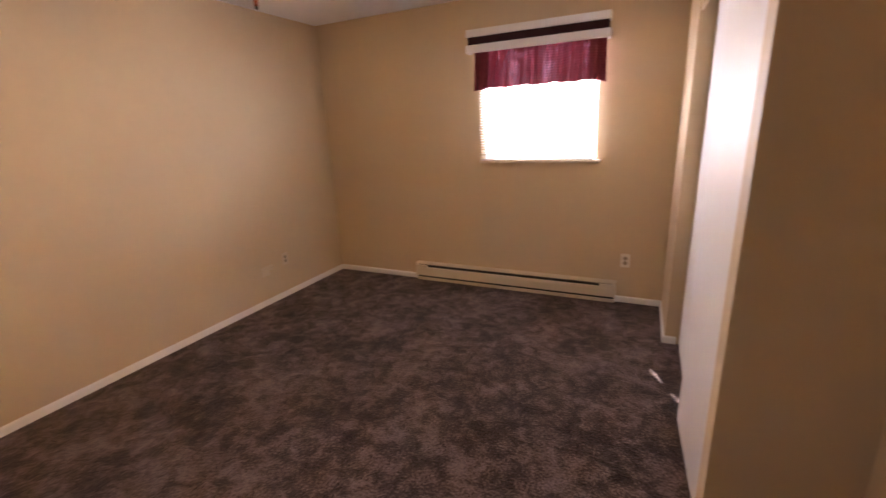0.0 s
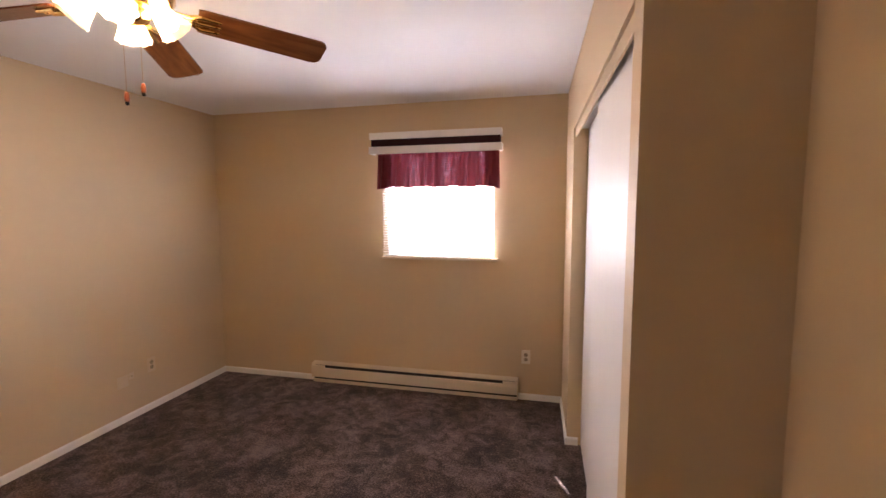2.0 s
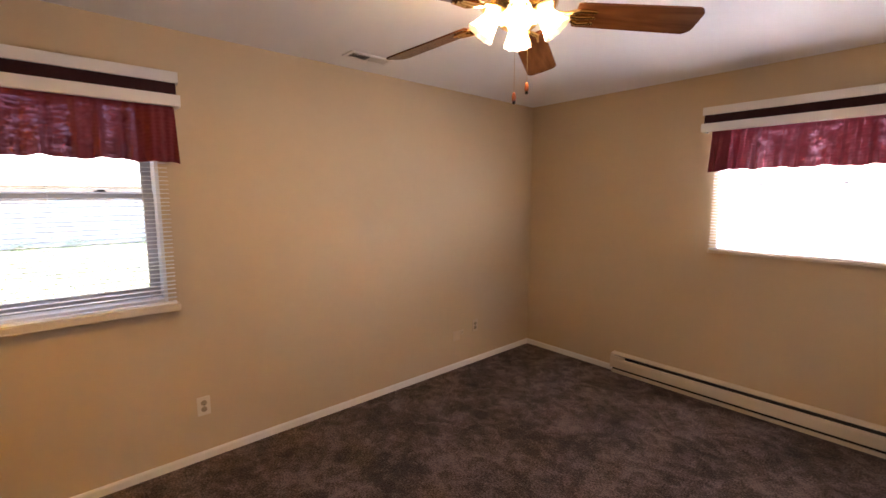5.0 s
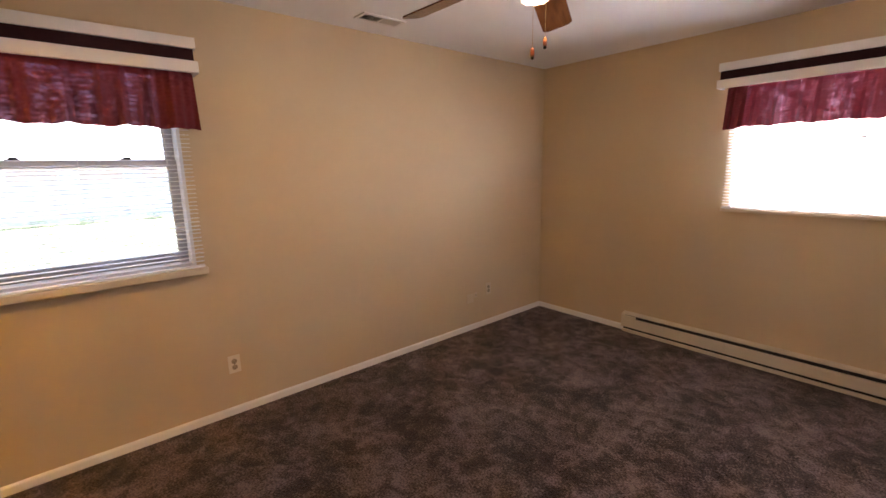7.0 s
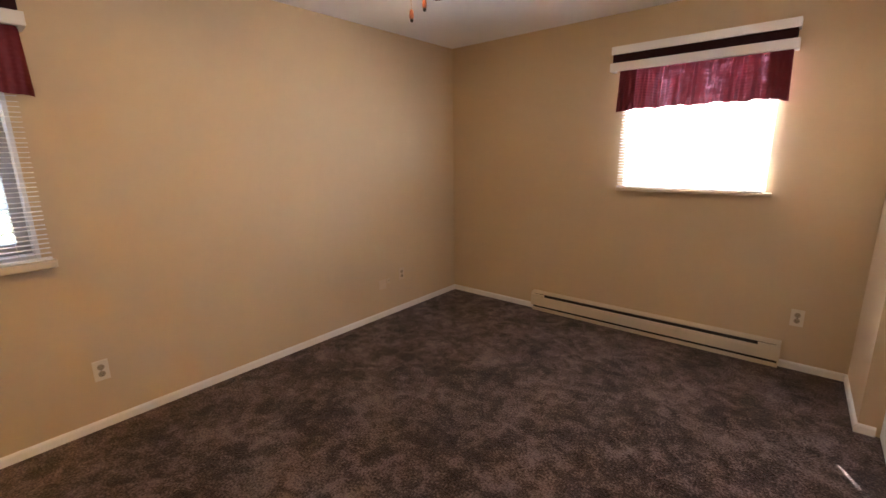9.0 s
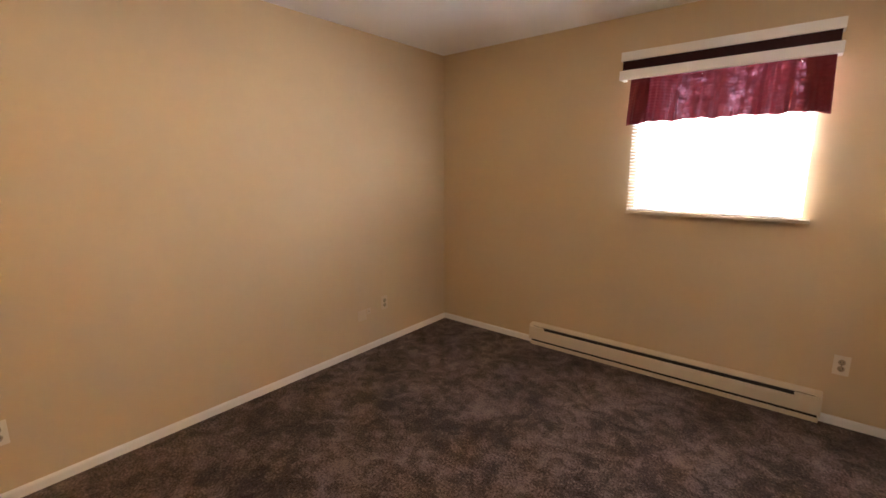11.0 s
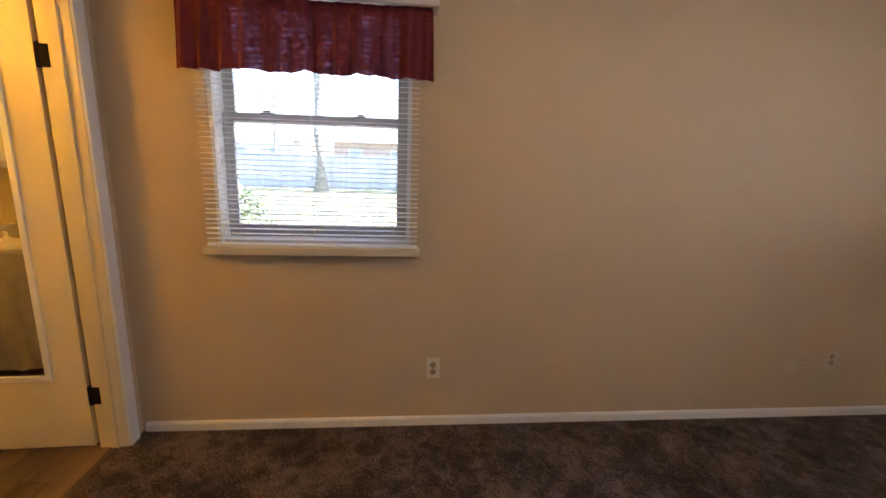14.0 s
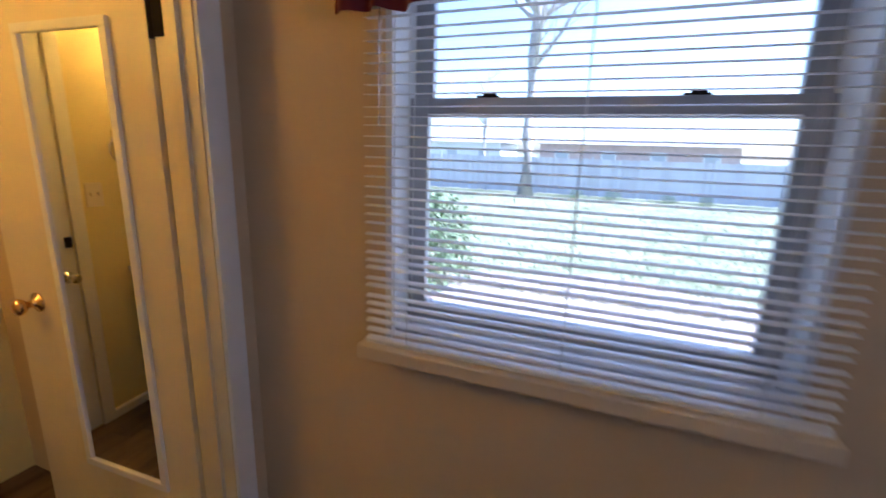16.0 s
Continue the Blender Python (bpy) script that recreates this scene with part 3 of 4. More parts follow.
# ---- heater ----
def heater(x0, x1):
    e = empty("baseboard_heater", (x0 + x1) / 2, 0, 0, "long cream enamelled electric baseboard heater with a black slot", "heater")
    w = (x1 - x0) / 2
    part("back_plate", box(-w, w, -0.012, -0.001, 0.046, 0.175), CREAM, e)
    part("top_cap", extrude_profile(((-0.002, 0.182), (-0.030, 0.181), (-0.062, 0.175), (-0.064, 0.168), (-0.058, 0.168), (-0.030, 0.174), (-0.002, 0.175)), -w, w), CREAM, e)
    part("front_panel", extrude_profile(((-0.070, 0.056), (-0.071, 0.120), (-0.068, 0.138), (-0.060, 0.142), (-0.060, 0.138), (-0.066, 0.118), (-0.066, 0.060), (-0.054, 0.055), (-0.054, 0.051)), -w, w), CREAM, e)
    # a solid black block gives the slot its shade
    part("core", box(-w + 0.03, w - 0.03, -0.046, -0.014, 0.05, 0.165), BLACK, e, "black block for the shade behind the slot")
    for s in (-1, 1):
        a, b = (-w, -w + 0.125) if s < 0 else (w - 0.125, w)
        part("end_cap", box(a, b, -0.0690, -0.050, 0.056, 0.160, bevel=0.003), CREAM, e)
        part("side_plate", box(min(s * w, s * (w - 0.004)), max(s * w, s * (w - 0.004)), -0.066, -0.002, 0.046, 0.170), CREAM, e)
    part("base_lip", box(-w + 0.004, w - 0.004, -0.048, -0.001, 0.0, 0.028, bevel=0.003), CREAM, e, "cream base lip on the carpet")
    # another black block fills the inlet with painted shade
    part("inlet_gap", box(-w + 0.01, w - 0.01, -0.040, -0.014, 0.028, 0.0495), BLACK, e, "black block for the shade under the front panel")
    return e


heater(0.970, 2.822)


# ---- plates on the walls ----
def outlet(m, label, kind="duplex", mat=None):
    e = empty("wall_outlet" if kind == "duplex" else ("phone_jack" if kind == "jack" else "cover_plate"), 0, 0, 0, label, "outlet" if kind == "duplex" else "wall plate")
    e.matrix_world = m
    bpy.context.view_layer.update()
    part("plate", box(-0.035, 0.035, -0.0055, -0.0005, -0.057, 0.057, bevel=0.003), mat or IVORY, e)
    if kind == "duplex":
        for z in (-0.0195, 0.0195):
            part("receptacle", lathe(((0.0165, 0), (0.0165, 0.0028), (0.0155, 0.0034)), 20, m=pose(0, -0.0055, z, 90, 0, 0)), TAN, e)
            # thin black boxes on the face stand for the shaded holes
            bm = box(-0.0075, -0.0055, -0.0095, -0.0088, z - 0.002, z + 0.007)
            box(0.0055, 0.0075, -0.0095, -0.0088, z - 0.002, z + 0.006, bm=bm)
            box(-0.0022, 0.0022, -0.0095, -0.0088, z - 0.010, z - 0.006, bm=bm)
            part("slot", bm, BLACK, e)
        part("screw", lathe(((0.003, 0), (0.003, 0.001)), 10, m=pose(0, -0.0055, 0, 90, 0, 0)), CHROME, e)
    elif kind == "jack":
        # the socket's shaded hole is a raised black box
        part("socket", box(-0.007, 0.007, -0.0075, -0.0055, -0.007, 0.007, bevel=0.001), BLACK, e)
    else:
        for z in (-0.041, 0.041):
            part("screw", lathe(((0.003, 0), (0.003, 0.001)), 10, m=pose(0, -0.0055, z, 90, 0, 0)), mat or IVORY, e)
    return e


outlet(pose(2.879, 0, 0.359), "ivory duplex outlet beside the heater")
outlet(pose(0, -3.091, 0.330, 0, 0, 90), "ivory duplex outlet below the window's edge")
outlet(pose(0, -0.803, 0.355, 0, 0, 90), "cream duplex outlet with darker sockets near the room's corner", "duplex", PLATE)
outlet(pose(0, -1.044, 0.305, 0, 0, 90) @ Matrix.Diagonal((1.2, 1, 0.75, 1)), "blank plate painted in the wall's colour", "blank", PLATE)
outlet(pose(0, -0.975, 0.326, 0, 0, 90) @ Matrix.Diagonal((0.55, 1, 0.4, 1)), "small pale phone jack on the wall", "jack", PLATE)


# ---- ceiling vent ----
def vent(x0, x1, y0, y1):
    e = empty("ceiling_vent", (x0 + x1) / 2, (y0 + y1) / 2, H, "white two-way louvred ceiling register", "vent")
    w, l = (x1 - x0) / 2, (y1 - y0) / 2
    b = 0.022
    for nm, a in (("frame", (-w, w, -l, -l + b)), ("frame", (-w, w, l - b, l)), ("frame", (-w, -w + b, -l + b, l - b)), ("frame", (w - b, w, -l + b, l - b))):
        part(nm, box(a[0], a[1], a[2], a[3], -0.009, -0.0005, bevel=0.002), TRIM, e)
    # a flat black sheet stands for the shade of the duct
    part("backing", box(-w + b, w - b, -l + b, l - b, -0.0025, -0.0008), BLACK, e, "black sheet for the duct's shade behind the louvres")
    part("divider", box(-w + b, w - b, -0.006, 0.006, -0.009, -0.003), TRIM, e)
    n = 9
    for side in (-1, 1):
        for i in range(n):
            y = side * (0.012 + (l - b - 0.016) * (i + 0.5) / n)
            bm = box(-w + b, w - b, -0.006, 0.006, -0.0004, 0.0004)
            s = part("louvre", bm, TRIM, e)
            s.matrix_local = pose(0, y, -0.0055, -42 * side, 0, 0)
    return e


vent(0.215, 0.345, -2.235, -1.925)


# ---- ceiling fan ----
def fan(x, y, first):
    e = empty("ceiling_fan", x, y, H, "five-blade ceiling fan with brass fittings and four lit glass shades", "ceiling fan")
    part("canopy", lathe(((0.075, -0.001), (0.078, -0.02), (0.06, -0.06), (0.022, -0.072), (0.020, -0.09)), 28), BRASS, e, "brass ceiling canopy", True)
    part("motor_housing", lathe(((0.05, -0.085), (0.115, -0.095), (0.140, -0.125), (0.142, -0.185), (0.120, -0.215), (0.07, -0.225)), 36), BRASS, e, "polished brass motor housing", True)
    part("light_fitter", lathe(((0.055, -0.212), (0.060, -0.222), (0.072, -0.235), (0.066, -0.255), (0.040, -0.270), (0.012, -0.276)), 28), BRASS, e, "brass light kit bowl", True)
    zb = -0.206
    # one blade and its iron, built once
    bm = bmesh.new()
    r0, r1, w0, w1, th = 0.205, 0.643, 0.060, 0.072, 0.006
    n = 10
    outline = [(r0, -w0), (r0 + 0.02, -w0 - 0.004)]
    outline += [(r1 - 0.035 + 0.035 * math.sin(a), -w1 + 0.035 - 0.035 * math.cos(a)) for a in (math.pi / 2 * i / n for i in range(n + 1))]
    outline += [(r1 - 0.035 + 0.035 * math.cos(a), w1 - 0.035 + 0.035 * math.sin(a)) for a in (math.pi / 2 * i / n for i in range(n + 1))]
    outline += [(r0 + 0.02, w0 + 0.004), (r0, w0)]
    lo = [bm.verts.new((u, v, -th / 2)) for u, v in outline]
    hi = [bm.verts.new((u, v, th / 2)) for u, v in outline]
    bm.faces.new(lo)
    bm.faces.new(hi)
    for i in range(len(outline)):
        j = (i + 1) % len(outline)
        bm.faces.new((lo[i], lo[j], hi[j], hi[i]))
    blade = part("blade", bm, BLADE, e, "dark reddish stained wooden blade")
    bi = box(0.10, 0.20, -0.014, 0.014, -0.004, 0.004, bevel=0.002)
    for s in (-1, 0, 1):
        tube(((0.17, s * 0.010, -0.004), (0.215, s * 0.034, -0.009), (0.275, s * 0.030, -0.008)), (0.007, 0.009, 0.005), 8, bi)
        lathe(((0.006, 0), (0.006, 0.004)), 10, bi, pose(0.262, s * 0.030, -0.013))
    iron = part("blade_iron", bi, BRASS, e, "ornate brass blade bracket")
    for k in range(5):
        mm = pose(0, 0, zb, 0, 0, first + 72 * k) @ pose(0, 0, 0, 0, 4, 0) @ pose(0, 0, 0, -14, 0, 0)
        for src in (blade, iron):
            if k == 0:
                src.matrix_local = mm
            else:
                share(src.name.split(".")[0], src, e, mm)
    # four shades on arms
    for k in range(4):
        a = -50 + 90 * k
        arm = part("lamp_arm", tube([Matrix.Rotation(radians(a), 3, "Z") @ Vector(p) for p in ((0.045, 0, -0.225), (0.064, 0, -0.207), (0.074, 0, -0.200))], 0.008, 10), BRASS, e)
        mm = pose(0, 0, 0, 0, 0, a) @ Matrix.Translation((0.070, 0, -0.190)) @ pose(0, 0, 0, 0, 141, 0)
        part("lamp_socket", lathe(((0.018, 0), (0.021, 0.01), (0.021, 0.03)), 16, m=mm), BRASS, arm)
        prof = ((0.023, 0.022), (0.028, 0.034), (0.034, 0.055), (0.040, 0.076), (0.046, 0.096), (0.054, 0.114))
        s = part("shade", shell(prof, 40, 0.0035, 10, m=mm), SHADE, arm, "frosted tulip glass shade", True)
        s.visible_shadow = False
        part("bulb", lathe(((0.008, 0.03), (0.014, 0.04), (0.024, 0.065), (0.026, 0.080), (0.018, 0.098), (0.004, 0.104)), 16, m=mm), BULB, arm, "lit warm bulb", True)
    for dx, dy, z in ((-0.008, -0.007, -0.522), (0.027, 0.023, -0.488)):
        c = part("pull_chain", tube(((dx * 0.6, dy * 0.6, -0.26), (dx, dy, -0.285), (dx, dy, z + 0.03)), 0.0008, 6), BRASS, e, "thin brass pull chain")
        part("pull_knob", lathe(((0.003, z + 0.032), (0.006, z + 0.028), (0.0085, z + 0.012), (0.007, z + 0.008), (0.0085, z + 0.004), (0.005, z)), 14, m=Matrix.Translation((dx, dy, 0))), PULL, c, "red wooden pull knob", True)
        part("knob_tip", lathe(((0.0055, z + 0.001), (0.0065, z - 0.006), (0.003, z - 0.010)), 12, m=Matrix.Translation((dx, dy, 0))), BRONZE, c, "dark tip of the pull knob", True)
    return e


fan(1.68, -2.31, 118 - 72)


# ---- bathroom door ----
def casing(name, args, label):
    return structure(name, box(*args, bevel=0.004), TRIM, label, "trim")


casing("trim_door_casing_a", (0.054, D0 - 0.004, YB, YB + 0.016, 0, DH + 0.06), "white casing near the room's corner")
casing("trim_door_casing_b", (D1 + 0.004, D1 + 0.066, YB, YB + 0.016, 0, DH + 0.06), "white casing beside the bathroom doorway")
casing("trim_door_casing_c", (D0 - 0.004, D1 + 0.004, YB, YB + 0.016, DH + 0.004, DH + 0.06), "white casing over the bathroom doorway")
bm = box(D0 - 0.02, D0, YB - T - 0.004, YB + 0.004, 0, DH)
box(D0, D0 + 0.011, YB - 0.075, YB - 0.038, 0, DH, bm=bm)
structure("trim_door_jamb_a", bm, LAMPLIT_PAINT, "jamb tinted with lamplight's yellow, with a door stop and hinges", "trim")
bm = box(D1, D1 + 0.02, YB - T - 0.004, YB + 0.004, 0, DH)
box(D1 - 0.011, D1, YB - 0.075, YB - 0.038, 0, DH, bm=bm)
structure("trim_door_jamb_b", bm, LAMPLIT_PAINT, "jamb of the bathroom doorway, tinted with lamplight's yellow", "trim")
bm = box(D0 - 0.02, D1 + 0.02, YB - T - 0.004, YB + 0.004, DH, DH + 0.02)
structure("trim_door_head", bm, LAMPLIT_PAINT, "head of the bathroom doorway, tinted with lamplight's yellow", "trim")


def bath_door():
    """The leaf stands open into the bathroom, along its wall; local x runs from the hinge along the leaf."""
    e = empty("door_1", 0.090, YB - T - 0.028, 0, "flush bathroom door tinted with lamplight's yellow, standing open, with a tall mirror", "door", kind="structure", rz=-88.0)
    w = 0.755
    part("leaf", box(0.0, w, 0.0, 0.035, 0.012, 2.03, bevel=0.002), LAMPLIT_PAINT, e, "painted door leaf tinted with lamplight's yellow")
    # mirror in a white frame on the side away from the wall (local +y)
    a, b, z0, z1 = 0.130, 0.507, 0.356, 1.766
    fr = part("mirror_frame", box(a, b, 0.035, 0.047, z0, z0 + 0.026, bevel=0.004), TRIM, e, "white mirror frame")
    for args in ((a, b, 0.035, 0.047, z1 - 0.026, z1), (a, a + 0.026, 0.035, 0.0468, z0 + 0.026, z1 - 0.026), (b - 0.026, b, 0.035, 0.0468, z0 + 0.026, z1 - 0.026)):
        part("frame_bar", box(*args, bevel=0.004), TRIM, fr)
    part("mirror_glass", box(a + 0.02, b - 0.02, 0.0355, 0.0395, z0 + 0.02, z1 - 0.02), MIRROR, fr, "tall narrow mirror")
    part("door_knob", lathe(((0.033, 0), (0.033, 0.004), (0.014, 0.010), (0.011, 0.030), (0.022, 0.040), (0.028, 0.052), (0.024, 0.064), (0.010, 0.069)), 24, m=pose(w - 0.125, 0.035, 0.93, -90, 0, 0)), BRASS, e, "polished brass door knob", True)
    for z in (0.272, 1.752):
        bm = tube(((-0.012, 0.034, z - 0.046), (-0.012, 0.034, z + 0.046)), 0.0085, 10)
        tube(((-0.012, 0.034, z + 0.046), (-0.012, 0.034, z + 0.052)), (0.006, 0.002), 10, bm)
        box(-0.0035, 0.0005, 0.002, 0.034, z - 0.044, z + 0.044, bevel=0.001, bm=bm)
        box(-0.055, -0.012, 0.0345, 0.038, z - 0.044, z + 0.044, bevel=0.001, bm=bm)
        part("hinge", bm, BRONZE, e, "dark bronze butt hinge")
    return e


bath_door()


# ---- bathroom ----
def vanity():
    e = empty("bathroom_vanity", XB, YF + 0.315, 0, "pale basin counter with a gathered beige cloth skirt", "vanity")
    for x in (-0.30, -0.05):
        for y in (-0.27, 0.27):
            part("leg", box(x - 0.018, x + 0.018, y - 0.018, y + 0.018, 0.0, 0.775, bevel=0.003), PORCELAIN, e)
    # a gathered skirt round the front and both ends
    corners = [Vector((-0.01, -0.29)), Vector((-0.335, -0.29)), Vector((-0.335, 0.29)), Vector((-0.01, 0.29))]
    line = []
    for p, q in zip(corners, corners[1:]):
        n = int((q - p).length / 0.008)
        side = Vector(((q - p).y, -(q - p).x)).normalized()
        line += [(p + (q - p) * i / n, side) for i in range(n)]
    line.append((corners[-1], side))
    bm = bmesh.new()
    grid = []
    for k in range(11):
        f = k / 10
        row = []
        for i, (p, side) in enumerate(line):
            d = 0.008 * f * math.sin(i * 0.55 + 0.8 * math.sin(i * 0.13)) + 0.016 * math.sin(math.pi * f) + 0.004 * f
            v = p - side * d
            row.append(bm.verts.new((v.x, v.y, 0.775 - 0.745 * f + 0.006 * f * math.sin(i * 0.21))))
        grid.append(row)
    for p, q in zip(grid, grid[1:]):
        for i in range(len(p) - 1):
            bm.faces.new((p[i], p[i + 1], q[i + 1], q[i]))
    part("skirt", bm, LINEN, e, "gathered beige cloth skirt under the counter", True)
    part("countertop", box(-0.365, -0.002, -0.31, 0.31, 0.775, 0.805, bevel=0.006), PORCELAIN, e, "pale cultured-marble counter")
    part("backsplash", box(-0.022, -0.002, -0.305, 0.305, 0.805, 0.89, bevel=0.004), PORCELAIN, e)
    part("basin", shell(((0.145, 0.808), (0.13, 0.800), (0.10, 0.76), (0.03, 0.735), (0.001, 0.735)), 28, m=Matrix.Translation((-0.20, 0, 0))), PORCELAIN, e, smooth=True)
    bm = tube(((-0.07, 0, 0.805), (-0.07, 0, 0.90), (-0.09, 0, 0.925), (-0.14, 0, 0.91)), 0.011, 10)
    for y in (-0.09, 0.09):
        lathe(((0.022, 0.805), (0.014, 0.83), (0.022, 0.85), (0.016, 0.862)), 14, bm, Matrix.Translation((-0.07, y, 0)))
    part("tap", bm, CHROME, e, "chrome basin tap", True)
    return e


vanity()


def medicine_cabinet():
    e = empty("medicine_cabinet", XB, YF + 0.32, 1.58, "white framed medicine cabinet with a mirror front", "cabinet")
    part("body", box(-0.11, -0.002, -0.30, 0.24, -0.32, 0.32, bevel=0.003), TRIM, e)
    d = part("door", box(-0.128, -0.111, -0.30, 0.24, -0.32, 0.32, bevel=0.003), TRIM, e)
    part("mirror_glass", box(-0.131, -0.1285, -0.26, 0.20, -0.28, 0.28), MIRROR, d)
    return e


medicine_cabinet()


def vanity_light():
    e = empty("vanity_light", XB, YF + 0.30, 2.05, "brass bar with round lit vanity bulbs", "wall lamp")
    part("bar", box(-0.035, -0.002, -0.25, 0.25, -0.045, 0.045, bevel=0.004), BRASS, e)
    for y in (-0.165, 0.0, 0.165):
        part("bulb", lathe(((0.014, 0.0), (0.016, 0.018), (0.034, 0.045), (0.040, 0.07), (0.030, 0.097), (0.006, 0.109)), 18, m=pose(-0.035, y, 0, 0, -90, 0)), VANITY_BULB, e, "lit globe bulb", True)
    return e


vanity_light()


def towel_ring(x, z):
    e = empty("towel_ring", x, YF, z, "chrome towel ring on the bathroom wall", "towel ring")
    part("mount", lathe(((0.026, 0), (0.026, 0.008), (0.012, 0.016), (0.012, 0.045), (0.018, 0.052), (0.012, 0.062)), 20, m=pose(0, 0, 0, -90, 0, 0)), CHROME, e, smooth=True)
    pts = [(0.075 * math.sin(a), 0.045, -0.075 + 0.075 * math.cos(a)) for a in (2 * math.pi * i / 32 for i in range(33))]
    part("ring", tube(pts, 0.004, 8), CHROME, e, smooth=True)
    return e


towel_ring(0.93, 1.49)


def switch_plate(x, z):
    e = empty("light_switch", x, YF, z, "ivory double light switch plate", "light switch")
    part("plate", box(-0.040, 0.040, 0.0005, 0.006, -0.058, 0.058, bevel=0.003), IVORY, e)
    for dx in (-0.018, 0.018):
        part("toggle", box(dx - 0.005, dx + 0.005, 0.006, 0.016, -0.004, 0.012, bevel=0.0015), IVORY, e)
    return e


switch_plate(0.78, 1.195)
casing("trim_bath_casing", (0.655, 0.715, YF, YF + 0.016, 0, 2.1), "white casing of the second bathroom door")


def back_door():
    e = empty("door_2", 0.20, YF, 0, "white flush door, closed, in the bathroom's back wall", "door", kind="structure")
    part("leaf", box(0, 0.450, 0.001, 0.007, 0.008, 2.04, bevel=0.002), TRIM, e)
    part("knob", lathe(((0.030, 0), (0.030, 0.005), (0.012, 0.010), (0.010, 0.030), (0.022, 0.040), (0.026, 0.052), (0.020, 0.062), (0.008, 0.066)), 24, m=pose(0.405, 0.007, 0.82, -90, 0, 0)), CHROME, e, "chrome door knob", True)
    part("bolt_plate", box(0.415, 0.443, 0.007, 0.016, 0.96, 1.01, bevel=0.003), BRONZE, e, "dark bolt plate")
    return e


back_door()

# bathroom planks
planks = empty("floor_bath", 0, 0, 0, "brown wood-look plank floor of the bathroom", "floor", kind="structure")
y = YB - 0.062
row = 0
while y > YF:
    y2 = max(y - 0.12, YF)
    off = 0.35 * (row % 3)
    cuts = [0.0] + [c for c in (off + 0.0, off + 0.62, off + 1.24) if 0.05 < c < XB] + [XB]
    for a, b in zip(cuts, cuts[1:]):
        part("plank", box(a + 0.001, b - 0.001, y2 + 0.001, y - 0.001, -0.006, 0.0, bevel=0.0008), VINYL, planks)
    y = y2
    row += 1
structure("trim_threshold", box(D0, D1, YB - 0.075, YB - 0.045, 0.0, 0.004, bevel=0.0015), VINYL, "thin brown strip between carpet and planks", "trim")


# ---- outdoors ----
bm = bmesh.new()
bmesh.ops.create_grid(bm, x_segments=2, y_segments=2, size=600, matrix=Matrix.Translation((0, 0, GROUND)))
structure("ground", bm, GRASS, "wide green back lawn in bright sun", "lawn")

# unseen pale slab, added to throw sunlight up through the far window
structure("pavement", box(-0.9, 9, 0.4, 12, GROUND - 0.05, GROUND + 0.03, bevel=0.01), CONCRETE, "pale concrete slab added to bounce sunlight into the far window", "pavement")
bm = bmesh.new()
rb = random.Random(5)
ring = [bm.verts.new((-3.2 + 2.9 * math.cos(a) * rb.uniform(0.88, 1.1), -3.6 + 3.6 * math.sin(a) * rb.uniform(0.9, 1.1), GROUND + 0.006)) for a in (2 * math.pi * i / 40 for i in range(40))]
bm.faces.new(ring)
structure("ground_bare_soil", bm, DIRT, "strip of pale bare soil along the house", "soil")

rng = random.Random(11)
verts, faces = [], []
for i in range(16000):
    d = rng.uniform(0, 1) ** 1.6
    x = -4.8 - 14.7 * d
    y = rng.uniform(-4 - 0.75 * (-x), -3 + 0.55 * (-x))
    h, a = rng.uniform(0.03, 0.08), rng.uniform(0, 6.28)
    w = 0.006 + 0.0006 * -x
    dx, dy = w * math.cos(a), w * math.sin(a)
    n = len(verts)
    verts += [(x - dx, y - dy, GROUND), (x + dx, y + dy, GROUND), (x + rng.uniform(-.03, .03), y + rng.uniform(-.03, .03), GROUND + h)]
    faces.append((n, n + 1, n + 2))
me = bpy.data.meshes.new("grass")
me.from_pydata(verts, [], faces)
me.materials.append(BLADES)
tagged(new("grass", me), "short tufts of sunlit lawn grass", "grass", kind="stuff")

FX = -20.0
fence = empty("fence", FX, 0, GROUND, "weathered grey board fence along the yard", "fence")
bm = box(-0.01, 0.01, -0.069, 0.069, 0.04, 1.70)
board = None
y = -17.0
while y < 9.0:
    if board is None:
        board = part("board", bm, FENCE, fence)
        board.matrix_local = pose(0, y, 0)
    else:
        share("board", board, fence, pose(rng.uniform(-0.008, 0.008), y, rng.uniform(-0.02, 0.02)))
    y += 0.145
for z in (0.35, 1.40):
    part("rail", box(-0.05, -0.011, -17.1, 9.0, z, z + 0.09), FENCE, fence)
post = None
for k in range(11):
    if post is None:
        post = part("post", box(0.012, 0.10, -0.045, 0.045, 0, 1.82, bevel=0.005), FENCE, fence)
        post.matrix_local = pose(0, -16.6, 0)
    else:
        share("post", post, fence, pose(0, -16.6 + 2.44 * k, 0))


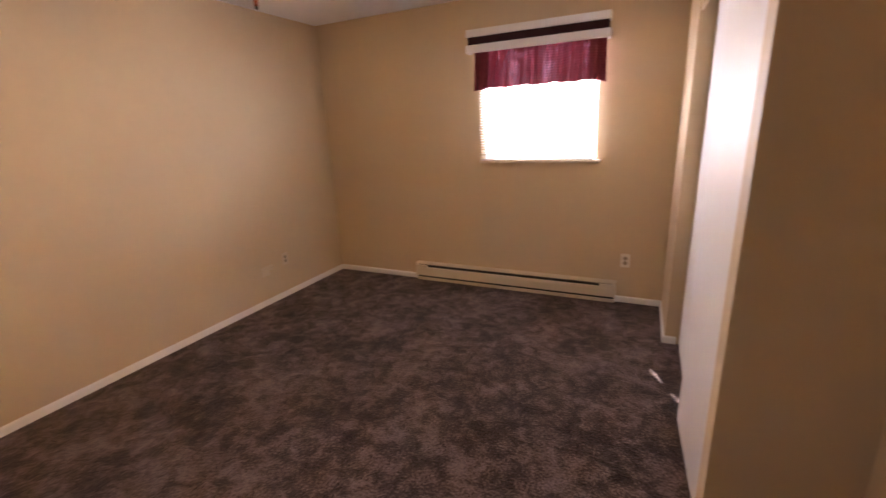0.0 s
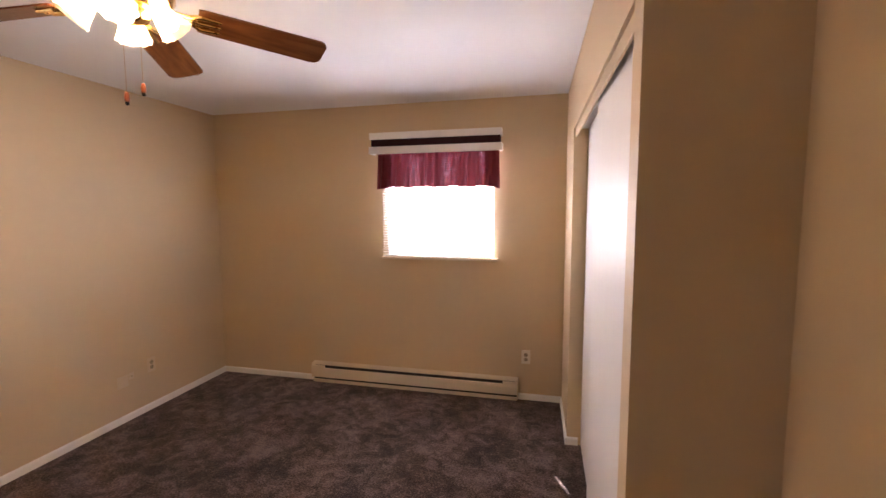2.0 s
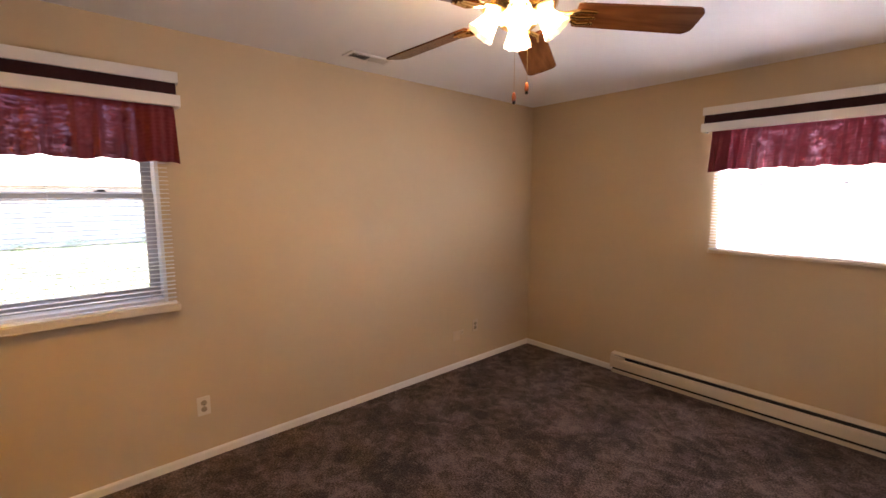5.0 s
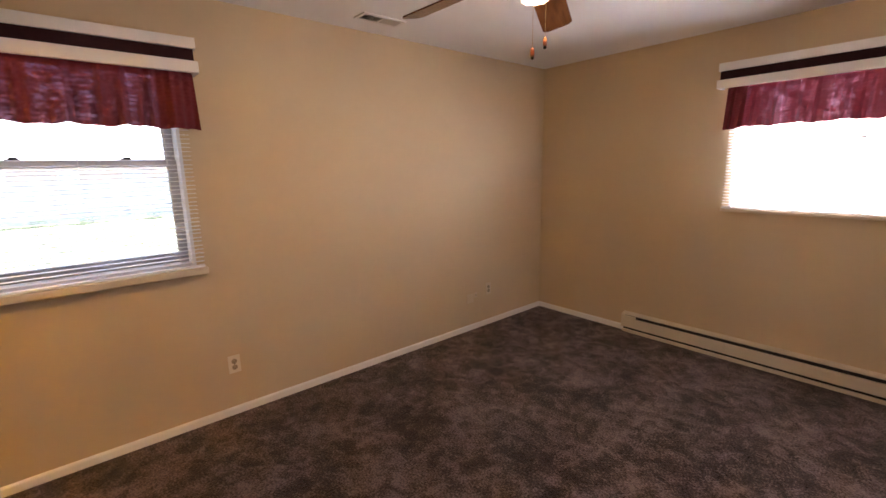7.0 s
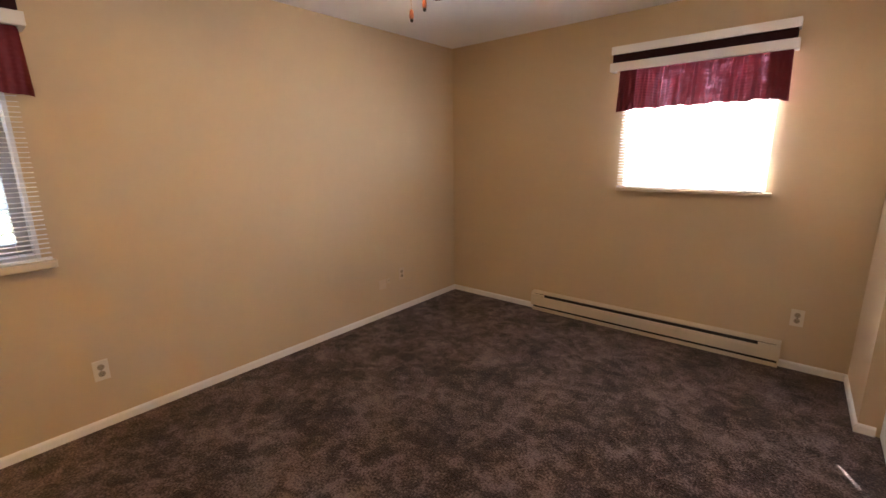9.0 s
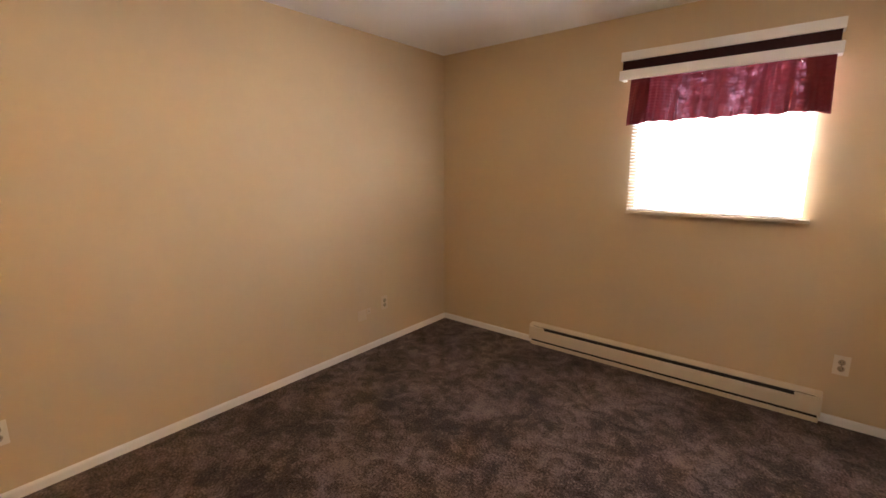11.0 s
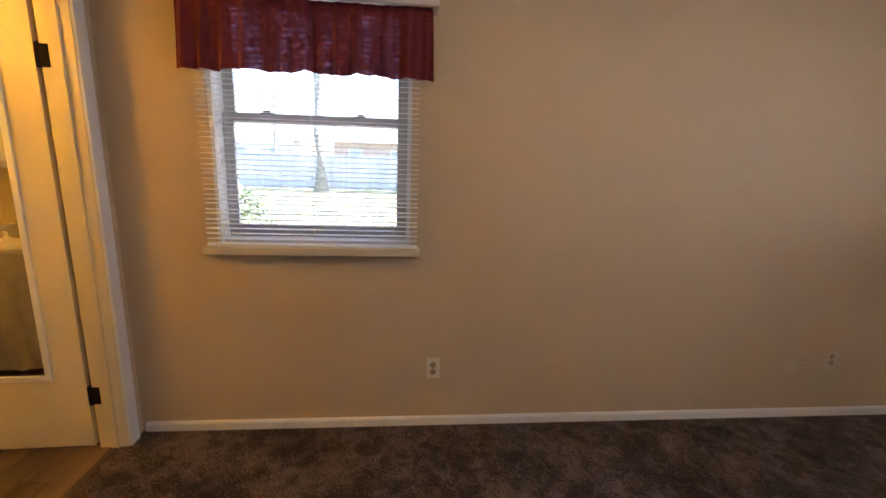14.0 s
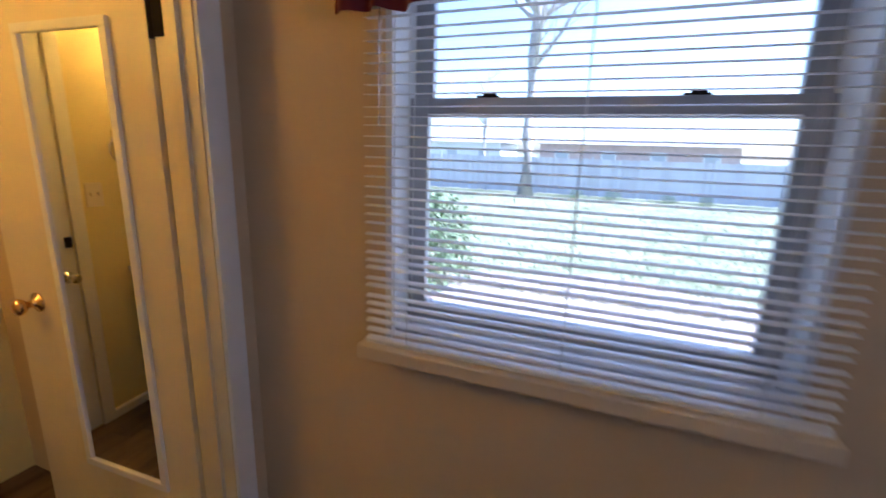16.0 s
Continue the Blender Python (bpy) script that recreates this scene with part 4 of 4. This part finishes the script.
def tree(x, y, h, r, seed, label):
    """A bare spring tree: a tapered trunk with limbs and twigs."""
    e = empty("tree", x, y, GROUND, label, "tree")
    rng = random.Random(seed)
    trunk = [(0, 0, 0), (0.03, 0.02, h * 0.2), (0.0, -0.05, h * 0.45), (0.08, 0.05, h * 0.7), (0.1, 0.1, h)]
    part("trunk", tube(trunk, (r * 1.25, r, r * 0.8, r * 0.5, r * 0.12), 12), BARK, e, smooth=True)
    for k in range(13):
        f = rng.uniform(0.38, 0.95)
        a = rng.uniform(0, 6.28)
        l = h * 0.45 * (1.15 - f)
        d = Vector((math.cos(a), math.sin(a), rng.uniform(0.4, 0.9))).normalized()
        p0 = Vector((0.05 * f, 0.02, h * f))
        pts = [p0 + d * l * t + Vector((0, 0, 0.25 * l * t * t)) + Vector((rng.uniform(-.05, .05), rng.uniform(-.05, .05), 0)) for t in (0, 0.35, 0.7, 1)]
        bm = tube(pts, (r * 0.4, r * 0.27, r * 0.15, r * 0.04), 7)
        for j in range(9):
            t = rng.uniform(0.25, 1)
            q = p0 + d * l * t + Vector((0, 0, 0.25 * l * t * t))
            dd = (d + Vector((rng.uniform(-1, 1), rng.uniform(-1, 1), rng.uniform(-.3, .8)))).normalized()
            tube((q, q + dd * l * 0.22, q + dd * l * 0.42 + Vector((0, 0, 0.05))), (r * 0.10, r * 0.06, r * 0.015), 5, bm)
        part("limb", bm, BARK, e)
    return e


tree(-18.6, -7.10, 13.0, 0.31, 4, "tall bare tree before the fence")
tree(-24.0, -10.6, 6.5, 0.11, 9, "slender bare tree beyond the fence")


def shrub(name, x, y, w, h, n, seed, label, category):
    e = empty(name, x, y, GROUND, label, category)
    rng = random.Random(seed)
    bm = bmesh.new()
    for k in range(7):
        a = rng.uniform(0, 6.28)
        tube(((0, 0, 0), (0.25 * w * math.cos(a), 0.25 * w * math.sin(a), h * 0.45), (0.42 * w * math.cos(a), 0.42 * w * math.sin(a), h * 0.85)), (0.012, 0.008, 0.003), 5, bm)
    part("stems", bm, BARK, e)
    bm = bmesh.new()
    for k in range(n):
        a, f = rng.uniform(0, 6.28), rng.uniform(0, 1) ** 0.45
        z = rng.uniform(0.05, 1)
        rad = 0.5 * w * f * math.sqrt(max(0.05, 1 - (1.25 * z - 0.45) ** 2)) * rng.uniform(0.75, 1.12)
        c = Vector((rad * math.cos(a), rad * math.sin(a), z * h))
        q = Euler((rng.uniform(-.9, .9), rng.uniform(-.9, .9), rng.uniform(0, 6.28))).to_matrix()
        s = 0.028 * rng.uniform(0.7, 1.3) * (1 + 0.4 * w)
        p = [c + q @ Vector(v) * s for v in ((-1, 0, 0), (0, -0.45, 0.12), (1, 0, 0), (0, 0.45, 0.12))]
        bm.faces.new([bm.verts.new(v) for v in p])
    part("foliage", bm, LEAF, e)
    return e


shrub("shrub", -4.6, -6.05, 1.7, 1.32, 3400, 21, "loose green shrub near the window", "shrub")
for k, (dy, s) in enumerate(((-4.9, 0.7), (-3.4, 0.75), (-1.2, 0.6), (0.2, 0.6))):
    shrub("border_plant", -19.2, dy, s, 0.32, 260, 30 + k, "low green plant at the fence's foot", "plant")


def house(x, y, w, d, h, wall, label):
    e = empty("house", x, y, GROUND, label, "house")
    part("wall", box(-d, 0, -w / 2, w / 2, 0, h), wall, e)
    bm = bmesh.new()
    o = 0.45
    v = [bm.verts.new(p) for p in ((o, -w / 2 - o, h), (o, w / 2 + o, h), (-d - o, w / 2 + o, h), (-d - o, -w / 2 - o, h), (-d / 2, -w / 2 - o, h + 1.7), (-d / 2, w / 2 + o, h + 1.7))]
    for f in ((0, 1, 5, 4), (2, 3, 4, 5), (0, 4, 3), (1, 2, 5), (0, 3, 2, 1)):
        bm.faces.new([v[i] for i in f])
    part("roof", bm, ROOF, e)
    for k in range(4):
        yy = -w / 2 + w * (k + 0.5) / 4
        f = part("window", box(0.0, 0.06, yy - 0.6, yy + 0.6, 1.0, 2.2), SIDING, e)
        part("pane", box(0.061, 0.068, yy - 0.5, yy + 0.5, 1.08, 2.12), ALUM, f)
    return e


house(-38, -2.0, 15, 8, 2.7, BRICK, "low red brick house beyond the fence")
house(-40, -20.0, 13, 8, 2.7, SIDING, "low white-sided house beyond the fence")
